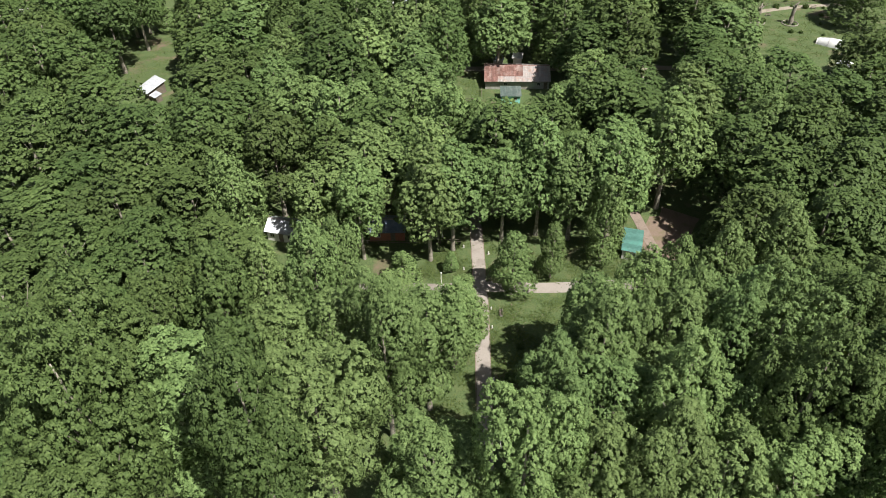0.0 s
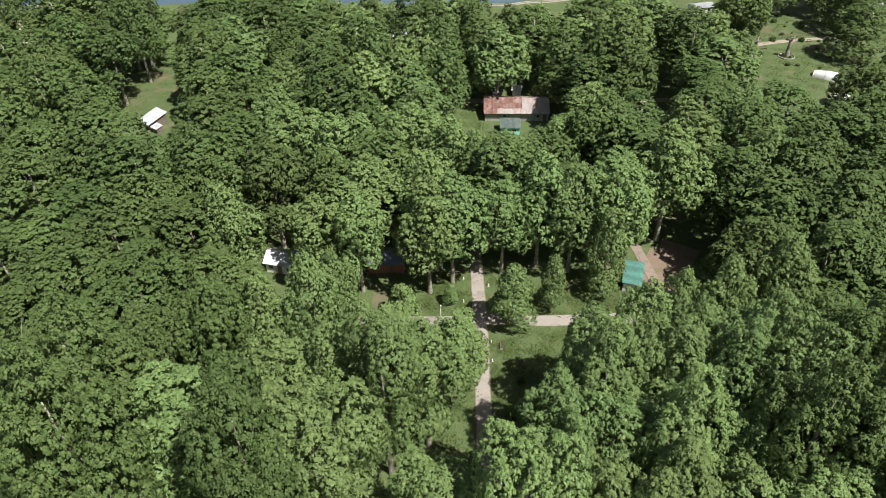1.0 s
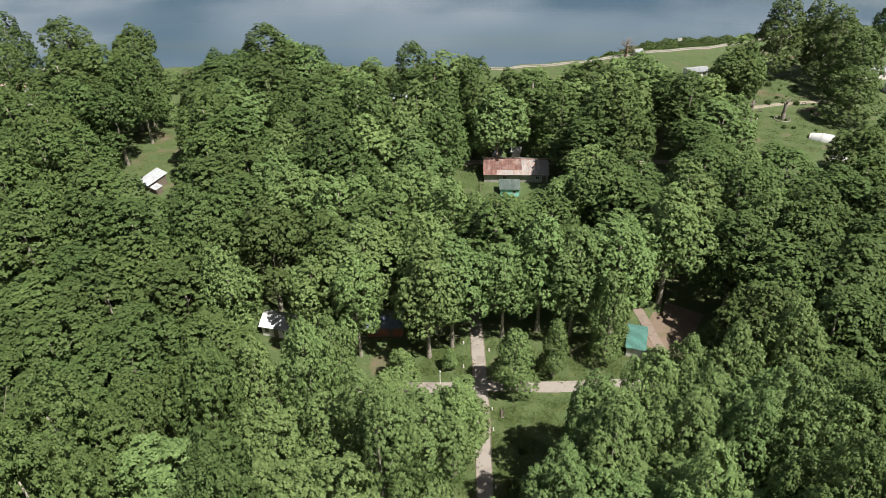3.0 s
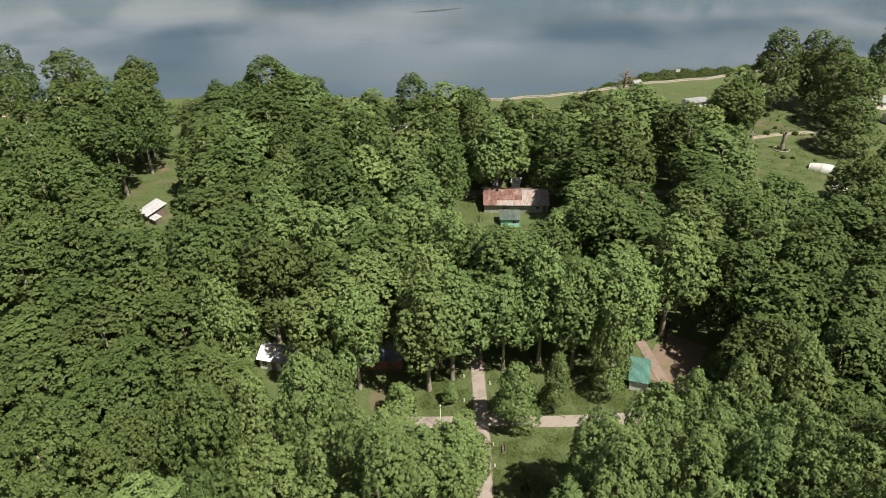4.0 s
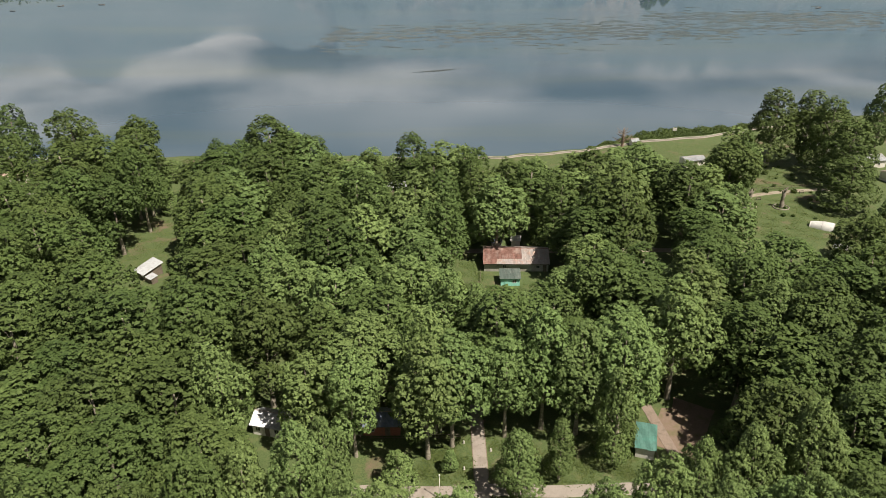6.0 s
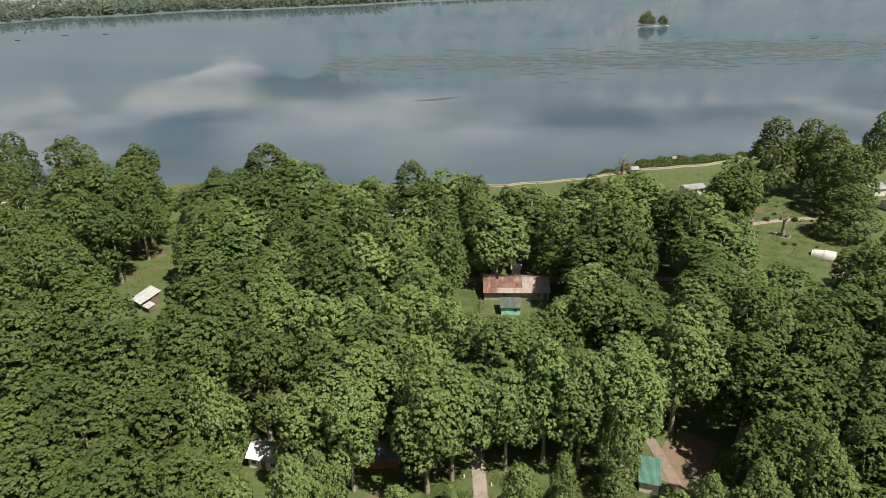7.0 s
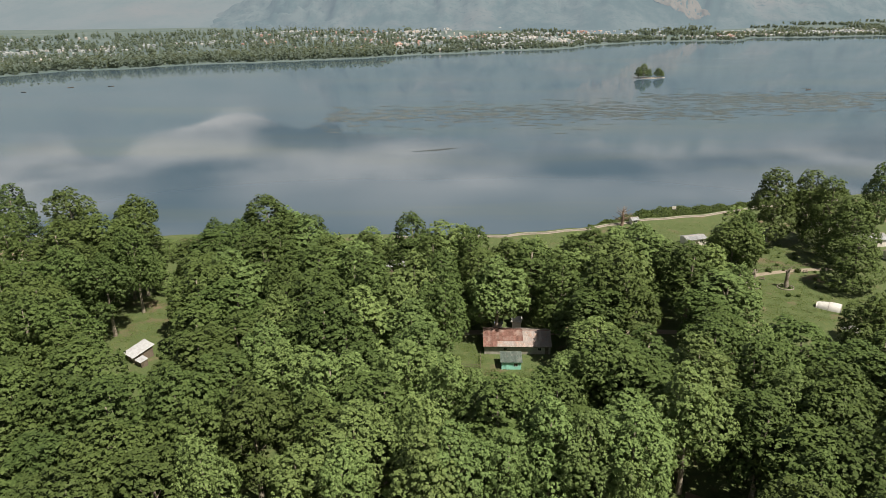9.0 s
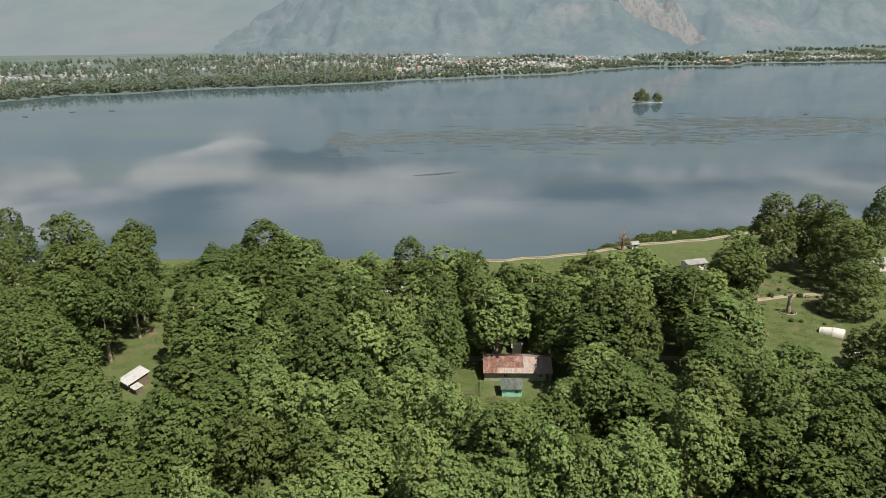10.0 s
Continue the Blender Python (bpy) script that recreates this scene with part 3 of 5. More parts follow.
# trees: east, north, crown radius, height
SOUTH_ROWS = [(-41.3, 30.8, 6, 31.7), (44, 34.9, 5.4, 29.2), (-39.5, 35.4, 6.1, 32.2), (36.3, 35.5, 6.2, 27.2), (7, 35.6, 4.6, 28.2), (-22.9, 36.1, 3.8, 31.6), (14.7, 36.2, 5, 27.3), (29.8, 36.2, 6, 26.7), (22.4, 36.7, 5.9, 26.7), (-3.2, 37.3, 6.9, 24), (-49.5, 37.6, 7, 30.1), (46.5, 40.1, 5.6, 30.4), (-16.9, 41.4, 8, 27.1), (37.7, 41.9, 6.4, 27.7), (10.5, 42.4, 5.5, 26.7), (31.9, 42.4, 6.2, 28), (24.6, 42.9, 6.1, 29.6), (17.7, 43.9, 6.1, 27.2), (-32, 44.8, 8.2, 29.4), (45.5, 44.8, 5.9, 26.9), (-46, 49, 7, 28.4), (-55.9, 49.7, 7.3, 29.1), (38.6, 51.9, 5.9, 29.3)]
PATH_ROWS = [(33.3, 52.1, 5.8, 27.4), (17.5, 52.6, 6.4, 27.3), (52.8, 53.4, 6.4, 25.9), (-10.7, 53.5, 5.4, 27.1), (25.9, 53.6, 6.7, 26), (46.1, 53.6, 6.7, 26.8), (-25.4, 57, 5.1, 24.9), (-18.5, 58.4, 5.9, 24.7), (-5.4, 58.7, 5.6, 24.7), (-44.7, 60.1, 4.9, 26), (18.8, 62.2, 3.8, 23.8), (31.7, 62.4, 4.6, 25.3), (-35.8, 63, 6.2, 25.5), (39.8, 63.4, 4.8, 25.8), (48.2, 63.6, 6.7, 24), (-57.2, 64.3, 7.6, 22.9), (-1.6, 66.3, 5.4, 19.5), (-0.6, 72.8, 4.8, 14.5), (-66.3, 65.2, 7.9, 23.1), (25.1, 65.4, 4.6, 25.6), (57.7, 66.9, 7.1, 22.9), (-11.5, 66.5, 5.6, 20.5), (18.1, 67.4, 3.8, 20), (-31.1, 70, 4.9, 22.6)]
WEST_ROWS = [(-23.5, 70.8, 5.4, 25.2), (66.8, 71.3, 7.5, 21.8), (-51.9, 73.7, 7.2, 24), (-63.2, 74.5, 8.2, 24.4), (39.8, 74.5, 5.0, 22), (-38.4, 74.8, 6.7, 24.7), (33.4, 75.0, 4.0, 19.5), (-21.0, 76.3, 3.7, 21), (-73.5, 76.7, 6.8, 24.9), (49.1, 76.7, 6.1, 24.6), (57.3, 80.3, 7.7, 25.3), (46.5, 82.3, 6.3, 24.4), (67.7, 83.7, 7.5, 21.6), (-11.7, 86.6, 4.0, 14), (-60.1, 85.1, 7.3, 24.2), (-74.2, 87.1, 7.7, 23.5), (-48.9, 89.1, 7.3, 21.8), (79.5, 89.9, 5.7, 23.4), (-41.6, 92.3, 5.2, 23.9), (63.8, 92.7, 7.7, 25.3), (-7.1, 93.6, 6, 25), (-20.1, 93.8, 4.6, 21.9), (54, 92.0, 5.4, 21)]
JUNCTION_ROWS = [(-2.8, 96.8, 6.4, 23.7), (6.8, 99.5, 5.4, 21), (-27.8, 95.9, 6.1, 22.2), (-71.2, 96.1, 7.7, 23.2), (56.9, 97, 7.7, 24.3), (-58.9, 97.1, 7.7, 22.3), (46.5, 99, 2.6, 10), (86.8, 100.3, 6.5, 21.5), (-6.1, 100.5, 7.2, 25.2), (20.1, 100.5, 5.4, 23.8), (27.8, 101.2, 6.2, 25), (13.8, 101.8, 5.5, 25.1), (-83.3, 101.8, 7.7, 24.8), (-19.1, 102.2, 7.4, 23.4), (-48.4, 103.6, 5.9, 21.7), (74.4, 104.6, 7.7, 22.4), (-38.6, 107.2, 6.6, 24), (-64.5, 107.7, 7.1, 22.1), (-27.7, 108, 5.7, 21.1), (52, 108.3, 6.6, 21.7), (95.1, 108.5, 6.5, 23.1), (5.7, 109.3, 7.1, 22.7), (-76.4, 110.3, 7.7, 22.7)]
HUT_ROWS = [(39.7, 111.1, 7.4, 25.1), (-54.4, 111.8, 7.4, 23.9), (-88, 112.2, 6.7, 22.5), (28.8, 112.2, 6.2, 20.2), (-98.4, 112.3, 6, 22.3), (67.7, 112.8, 7.7, 24), (84.4, 112.8, 6.7, 20.2), (-15.9, 113, 6.7, 22.9), (59.9, 116.3, 7.7, 24.6), (10, 117.6, 5.3, 20), (17.3, 117.8, 6.6, 21.7), (2.2, 118.4, 5.3, 20), (99.4, 118.6, 6, 19.9), (-66.3, 118.9, 6.6, 20.3), (-27.3, 119.9, 7.7, 22.6), (-4.4, 120.5, 6, 22.3), (35.2, 121.6, 7.7, 23.7), (3.7, 122.2, 4.6, 18.5), (87.6, 122.6, 6.5, 23.1), (-94.7, 122.7, 7.7, 21.7), (15.9, 123.2, 4.5, 17.2), (-47.4, 123.8, 7.4, 23.2), (69, 124.2, 6.7, 19.8)]
MIDDLE_ROWS = [(21.6, 125, 7.2, 22.8), (28.7, 125.3, 7.7, 24.5), (-12.2, 126, 7.7, 25.5), (-38, 126.6, 7.7, 24.9), (58.2, 127.1, 6, 21.2), (-83.1, 127.8, 7.7, 21.7), (47, 128.8, 7.7, 21.9), (-105.4, 129.2, 6.9, 22.5), (105.5, 129.6, 6.7, 21.7), (79.1, 130.4, 7.7, 22.8), (-58.3, 131.2, 7.7, 23.2), (-4.6, 133, 4.2, 18), (22.1, 133.5, 5.1, 19), (-26.6, 136, 6.6, 22.6), (-44.5, 136.6, 5.6, 21.6), (-91.9, 136.9, 5.5, 21.1), (38, 137.6, 6, 18.6), (-113.3, 137.9, 7, 21.2), (52.9, 137.9, 5.7, 23.5), (90.3, 138.8, 5.8, 19.7), (63.5, 138.9, 6.4, 23.3), (72.6, 139.1, 7.7, 22.2), (114.3, 140.1, 6.9, 22.1)]
CLEARING_ROWS = [(-10, 140.1, 6.6, 19.9), (-53, 142.8, 6.5, 20.1), (101.8, 143.5, 6.9, 22.8), (-63.4, 144.7, 6.4, 23.6), (-33.8, 145, 7.7, 23.5), (-104.6, 146, 7, 22.6), (-93.5, 146, 6.0, 22), (57, 148.3, 7, 19), (29.9, 148.8, 5.8, 17.2), (-44.8, 148.8, 5.9, 21.9), (92.8, 149.2, 6.5, 21.6), (-115.4, 149.8, 5.9, 21), (-13.3, 151, 7.1, 20.7), (114.6, 151.6, 6.5, 23.4), (-25.2, 152.3, 7.7, 22.9), (103.6, 154, 5.4, 21.8), (-56.7, 154.6, 7.7, 23.4), (-126.7, 156.1, 6.2, 20), (-38.6, 157.7, 7.2, 22.2), (-5.8, 158.6, 5.1, 23.5), (-109.5, 159.4, 7, 22.4), (59.5, 158, 6.5, 17)]
HOUSE_ROWS = [(30.9, 161.7, 7.5, 21.6), (-68.1, 161.8, 6.5, 23.1), (39.1, 162, 6.8, 24.7), (121, 162.2, 5.1, 19.7), (-18, 163.1, 5.7, 21.9), (110.5, 165.1, 5.6, 19.6), (95.5, 161, 4.6, 15), (-135.6, 165.6, 6.6, 23.2), (-47.5, 167.2, 5.9, 21.5), (-124.2, 167.9, 6.7, 20.8), (66.5, 169, 7.7, 22.5), (-29.1, 169.1, 6.8, 25.5), (-108.8, 169.5, 7.2, 25), (-62.7, 171.2, 7.7, 25.2), (-98.8, 172.4, 7, 22.1), (-14.2, 172.6, 5.2, 24.5), (7.7, 173, 5.9, 23.1), (-73.5, 174, 6.2, 21), (24.9, 174.9, 7.7, 23.2), (-134.4, 175.8, 5.8, 20.1), (-41.5, 177.5, 7.7, 23.8), (73, 177.5, 6, 20.5), (117.5, 186.0, 5.0, 10.5)]
ROAD_ROWS = [(-7.5, 178.2, 7.7, 23.4), (41.4, 179.6, 7.7, 25.1), (60.6, 180.3, 7.7, 23.5), (-68, 181.3, 5.7, 21), (3.1, 182, 6.4, 22.4), (-57, 182.6, 7.7, 23.1), (-143.1, 182.8, 6.8, 23.3), (-32.5, 183.5, 7.2, 23.5), (-110.3, 184, 6.7, 20.1), (30.5, 186.9, 6.3, 19.9), (-97.7, 187.7, 5, 25.1), (-75.7, 188, 5.8, 19.7), (68.7, 189.3, 5.7, 20.6), (18, 189.6, 7.7, 21.6), (-41.7, 190.8, 6.2, 22), (-10.5, 191.5, 5.8, 23), (54.7, 192.8, 8, 24.8), (11.1, 193.5, 5.9, 22.5), (49.5, 194.5, 6, 25), (-146, 192, 6.0, 18), (-123.5, 195.2, 8.2, 23.5), (-57, 196.7, 5.9, 23.4), (-68.3, 196.7, 6.5, 22.1)]
LAWN_ROWS = [(36.1, 197.1, 8, 21.1), (-104.6, 197.1, 6.5, 21.4), (-31.2, 197.9, 5.9, 22.8), (32.3, 199.7, 7.2, 20.1), (20.1, 200.2, 6.6, 20), (0.1, 201.1, 5.3, 23.3), (70.5, 197, 5.2, 17), (79.8, 201.8, 7.3, 22.5), (-16.5, 202, 6.0, 23), (-40.6, 202.2, 5.9, 20.2), (-115.9, 203.5, 8.5, 21.7), (83.7, 203.6, 4.7, 24.1), (-77, 203.7, 7.7, 22.7), (-146, 204, 4.8, 22), (-87.0, 206, 6, 17), (-130.7, 205.4, 5.8, 19.6), (-8.6, 205.6, 7.3, 21.9), (119.8, 206.3, 6.8, 17.5), (45.5, 207.4, 6.6, 18), (-50.7, 207.9, 6.7, 22), (60.4, 208.3, 6.2, 15), (-31.5, 209, 5.6, 19), (-101.5, 199.5, 5.6, 19), (-92.5, 209, 5.0, 13)]
BANK_ROWS = [(83.1, 209.1, 6.4, 25.2), (32.2, 210.6, 6.1, 16), (-166, 205, 6.2, 18), (53.7, 211.3, 7.3, 17.5), (-38.1, 211.8, 6.3, 16.7), (-63.6, 212.7, 8.5, 25), (-2, 214.4, 6.6, 19.2), (-83.7, 215.8, 5.6, 18.5), (-124.8, 216.2, 5.6, 19.1), (-93.6, 216.7, 5.4, 14), (-53.6, 219.3, 7.1, 19.1), (-73.2, 220.9, 6.4, 18.9), (-42, 223.5, 5.2, 13), (-113.8, 223.6, 6.9, 23.5), (-7.5, 223.7, 6, 15.8), (-63.1, 224.5, 6.6, 19.6), (127.6, 225.5, 7.2, 24), (-18.2, 228.2, 6.6, 16.2), (-0.1, 230.4, 5.2, 14.2), (-53.9, 231.1, 5.2, 15), (-37.6, 232.3, 5.2, 12.5), (-88.7, 232.3, 5.2, 13.6), (-107.9, 232.3, 5.2, 12), (-96.5, 202, 5.2, 13), (-105.5, 213, 6, 16), (-113, 233, 6, 13)]
SHORE_ROWS = [(-164.5, 234.7, 6.9, 27), (-74.6, 235.6, 7.2, 15.7), (-122.2, 236, 6.8, 17.8), (-27.8, 237.4, 5.2, 12.5), (-144.4, 237.9, 6.9, 26), (-10.4, 240.7, 5.2, 11.5), (127.5, 241, 6.3, 27), (-62.6, 242.1, 5.2, 13.6), (-87.2, 242.9, 5.2, 11.5), (111.8, 249.6, 7.4, 28), (125.0, 251.5, 6.6, 26.8), (157.1, 261.9, 5.8, 27)]
LOW_CROWNS = [(8.2, 84.6, 3.9, 14.5), (15.7, 89.2, 2.9, 21), (25.7, 94, 3.1, 20), (-3, 90.4, 2.3, 8)]
GROVE = SOUTH_ROWS + PATH_ROWS + WEST_ROWS + JUNCTION_ROWS + HUT_ROWS + MIDDLE_ROWS + CLEARING_ROWS + HOUSE_ROWS + ROAD_ROWS + LAWN_ROWS + BANK_ROWS + SHORE_ROWS

for count, row in enumerate(GROVE):
    kind = small_models if row[3] < 17 else tall_models if row[3] > 26.5 and row[1] > 190 or row[0] > 110 and row[1] > 200 or -14 < row[0] < 30 and 174 < row[1] < 192 else front_models if row[1] < 55 else near_models if row[1] < 78 else mid_models
    if kind is mid_models and row[1] > 150:
        kind = back_models
    # Darker leaves towards both sides: deeper green trees, plus edge dimming put into colour.
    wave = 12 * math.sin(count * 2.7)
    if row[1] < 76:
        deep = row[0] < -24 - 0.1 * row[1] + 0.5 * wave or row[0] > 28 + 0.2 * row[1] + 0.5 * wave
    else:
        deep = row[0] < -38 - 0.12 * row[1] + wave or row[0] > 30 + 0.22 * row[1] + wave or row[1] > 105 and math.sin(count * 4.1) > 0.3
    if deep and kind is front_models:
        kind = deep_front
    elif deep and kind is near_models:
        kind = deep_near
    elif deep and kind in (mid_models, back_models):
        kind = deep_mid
    plant(kind, row, count)
for count, row in enumerate(LOW_CROWNS):
    plant(path_models, row, count)
for model in path_models + front_models + deep_front + near_models + mid_models + back_models + deep_near + deep_mid + tall_models + small_models:
    if model.name not in used:
        for o in (*model.children_recursive, model):
            bpy.data.objects.remove(o)


# ---- far woods and town ----
def far_woods():
    """Thousands of slender crowns: a deep belt by the western shore, thin lines and scrub elsewhere."""
    rng = np.random.default_rng(5)
    cs, ns = [], []
    for i in range(12500):
        x = rng.uniform(-1100, 1200)
        fy = float(far_shore(x))
        west = x < -120
        pick = rng.random()
        if pick < (0.4 if west else 0.10):
            y = fy + 10 + rng.random() ** 1.2 * (95 if west else 38)
            h = rng.uniform(5, 14) if west else rng.uniform(3, 6)
        else:
            y = fy + 40 + rng.random() ** 1.4 * (740 if x < -60 else 300)
            h = rng.uniform(5, 11) if west else rng.uniform(3, 7)
            if noise.noise(Vector((x * 0.006, y * 0.013, 3))) < (-0.25 if west else 0.0):
                continue
        w = h * rng.uniform(0.16, 0.36)
        k = 24
        u = rng.random(k)
        a = rng.uniform(0, 6.28, k)
        env = np.sin(np.pi * np.minimum(1, 0.1 + 0.85 * u)) ** 0.6
        z = float(ground_z(np.float64(x), np.float64(y)))
        cs.append(np.stack([x + w * env * np.cos(a), y + w * env * np.sin(a), z + 0.4 + h * u], 1))
        ns.append(np.stack([np.cos(a), np.sin(a), 0.3 + u], 1) + rng.normal(size=(k, 3)) * 0.3)
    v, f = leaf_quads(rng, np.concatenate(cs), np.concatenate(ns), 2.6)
    return mesh_from("far_woods", v.tolist(), f.tolist(), LEAF_FAR_HAZED)


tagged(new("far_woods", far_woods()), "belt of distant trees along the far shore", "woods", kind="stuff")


def far_town(name, seed, n, material, label):
    rng = np.random.default_rng(seed)
    pieces = []
    for i in range(n):
        if i % 24 == 0:
            pick = rng.random()
            if pick < 0.30:
                hx, hy, spread = rng.normal(130, 140), rng.uniform(50, 260), rng.uniform(14, 40)
            elif pick < 0.55:
                hx, hy, spread = rng.normal(720, 130), rng.uniform(30, 130), rng.uniform(14, 40)
            else:
                hx, hy, spread = rng.uniform(-1000, 0), 110 + 560 * rng.random() ** 0.9, rng.uniform(18, 60)
        x = hx + rng.normal(0, spread * 1.6)
        y = float(far_shore(x)) + max(24, hy + rng.normal(0, spread * 0.6))
        z = float(ground_z(np.float64(x), np.float64(y)))
        w, d, h, g = rng.uniform(2.4, 6.0), rng.uniform(2.4, 5), rng.uniform(1.8, 4.4), rng.uniform(0.6, 1.8)
        a = rng.uniform(-0.5, 0.5)
        c, s = math.cos(a), math.sin(a)
        loc = [(-w, -d, -1), (w, -d, -1), (w, d, -1), (-w, d, -1), (-w, -d, h), (w, -d, h), (w, d, h), (-w, d, h), (-w, 0, h + g), (w, 0, h + g)]
        v = [(x + 0.5 * (p * c - q * s), y + 0.5 * (p * s + q * c), z + r) for p, q, r in loc]
        pieces.append((v, [(0, 1, 5, 4), (1, 2, 6, 9, 5), (2, 3, 7, 6), (3, 0, 4, 8, 7), (4, 5, 9, 8), (6, 7, 8, 9)]))
    v, f = join(*pieces)
    tagged(new(name, mesh_from(name, v, f, material)), label, "town", kind="stuff")


far_town("far_town", 7, 1700, TOWN, "distant town of small white houses at the foot of the mountain")
far_town("far_red_roofs", 8, 190, TOWN_RED, "distant red-roofed houses among the white town")


# ---- buildings ----
def sheet_mesh(name, width, length, material, waves=4, amp=0.03):
    """A corrugated sheet lying in x (across) and y (down the slope)."""
    n = waves * 4
    verts, faces = [], []
    for j, y in enumerate((0, length)):
        for i in range(n + 1):
            verts.append((width * i / n, y, amp * math.sin(2 * math.pi * waves * i / n)))
    for j, y in enumerate((0, length)):
        for i in range(n + 1):
            verts.append((width * i / n, y, amp * math.sin(2 * math.pi * waves * i / n) - 0.02))
    k = n + 1
    for i in range(n):
        faces += [(i, i + 1, k + i + 1, k + i), (2 * k + i, 3 * k + i, 3 * k + i + 1, 2 * k + i + 1), (i, 2 * k + i, 2 * k + i + 1, i + 1), (k + i, k + i + 1, 3 * k + i + 1, 3 * k + i)]
    return mesh_from(name, verts, faces, material)


def roof_slope(parent, x0, x1, y_top, z_top, y_low, z_low, sheet_w, rows, pick, name="roof_sheet"):
    """Overlapping rows of sheets from the ridge to the eave; pick(column share, row) gives the material."""
    n = max(1, round((x1 - x0) / sheet_w))
    w = (x1 - x0) / n
    down = math.atan2(z_low - z_top, abs(y_low - y_top))
    full = math.hypot(y_low - y_top, z_low - z_top)
    cache = {}
    rnd = random.Random(int(abs(x0 * 7 + y_top * 13) * 10))
    for r in range(rows):
        for i in range(n):
            material = pick((i + 0.5) / n, r)
            key = material.name
            if key not in cache:
                cache[key] = sheet_mesh(name, w * 1.03, full / rows + 0.12, material)
            s = r / rows
            turn = 0 if y_low > y_top else 180
            x = x0 + i * w if turn == 0 else x0 + (i + 1) * w
            lift = 0.03 * (rows - r) + rnd.uniform(0, 0.02)
            m = pose(x, y_top + (y_low - y_top) * s, z_top + (z_low - z_top) * s + lift, 0, 0, turn) @ pose(0, 0, 0, math.degrees(down) + rnd.uniform(-0.4, 0.4))
            mesh_part(name, cache[key], parent, m)


def window_part(parent, x, y, z, w, h, face=-1):
    """A framed window in a wall that faces -y (or +y)."""
    bm = bmesh.new()
    d = 0.05
    for a in ((x - w / 2, x - w / 2 + 0.07, z - h / 2, z + h / 2), (x + w / 2 - 0.07, x + w / 2, z - h / 2, z + h / 2),
              (x - w / 2 + 0.07, x + w / 2 - 0.07, z - h / 2, z - h / 2 + 0.07), (x - w / 2 + 0.07, x + w / 2 - 0.07, z + h / 2 - 0.07, z + h / 2), (x - 0.025, x + 0.025, z - h / 2 + 0.07, z + h / 2 - 0.07)):
        box(bm, a[0], a[1], y + face * d, y + face * 0.002, a[2], a[3], 0.006)
    win = part("window", bm, WHITE, parent)
    part("pane", boxed(x - w / 2 + 0.05, x + w / 2 - 0.05, y + face * 0.025, y + face * 0.012, z - h / 2 + 0.05, z + h / 2 - 0.05, bevel=0), GLASS, win)
    return win


def door_part(parent, x, y, w=0.95, h=2.0, face=-1, material=None):
    door = part("door", boxed(x - w / 2, x + w / 2, y + face * 0.06, y + face * 0.003, 0.05, h, bevel=0.012), material or WOOD, parent)
    part("handle", boxed(x + w / 2 - 0.14, x + w / 2 - 0.08, y + face * 0.1, y + face * 0.06, 0.98, 1.08, bevel=0.01), ZINC, door)


def gable_house(name, m, length, depth, wall_h, rise, wall, pick, label, category="house", over=0.45, sheet_w=0.85, rows=2, windows=(), doors=(), ridge_mat=None, back_pick=None):
    root = thing(name, m, label, category)
    bm = bmesh.new()
    hl, hd = length / 2, depth / 2
    v = [bm.verts.new(p) for p in ((-hl, -hd, -0.2), (hl, -hd, -0.2), (hl, hd, -0.2), (-hl, hd, -0.2), (-hl, -hd, wall_h), (hl, -hd, wall_h), (hl, hd, wall_h), (-hl, hd, wall_h), (-hl, 0, wall_h + rise), (hl, 0, wall_h + rise))]
    for f in ((0, 1, 5, 4), (1, 2, 6, 9, 5), (2, 3, 7, 6), (3, 0, 4, 8, 7), (0, 3, 2, 1), (4, 5, 9, 8), (6, 7, 8, 9)):
        bm.faces.new([v[i] for i in f])
    part("wall", bm, wall, root)
    drop = rise * over / hd
    for side, p in ((-1, pick), (1, back_pick or pick)):
        roof_slope(root, -hl - 0.3, hl + 0.3, 0, wall_h + rise + 0.06, side * (hd + over), wall_h - drop + 0.06, sheet_w, rows, p)
    part("ridge_cap", boxed(-hl - 0.32, hl + 0.32, -0.16, 0.16, wall_h + rise + 0.1, wall_h + rise + 0.17, bevel=0.03), ridge_mat or ZINC, root)
    part("fascia", boxed(-hl - 0.3, hl + 0.3, -hd - over - 0.03, -hd - over, wall_h - drop - 0.12, wall_h - drop + 0.05, bevel=0.008), WOOD, root)
    for x, z, w, h in windows:
        window_part(root, x, -hd, z, w, h)
    for x in doors:
        door_part(root, x, -hd)
    return root


def long_roof(u, r):
    return RUST if u < 0.60 and r < 2 or u < 0.22 else ZINC


gable_house("long_house", pose(12.8, 168.3, 0), 17.2, 9.4, 2.75, 1.75, GREY_WALL, long_roof,
            "long low grey house under a rusted red and zinc sheet roof", over=0.6, sheet_w=0.62, rows=3,
            windows=[(x, 1.5, 1.0, 0.9) for x in (-3.2, 5.8)], doors=(7.6,), ridge_mat=RUST)


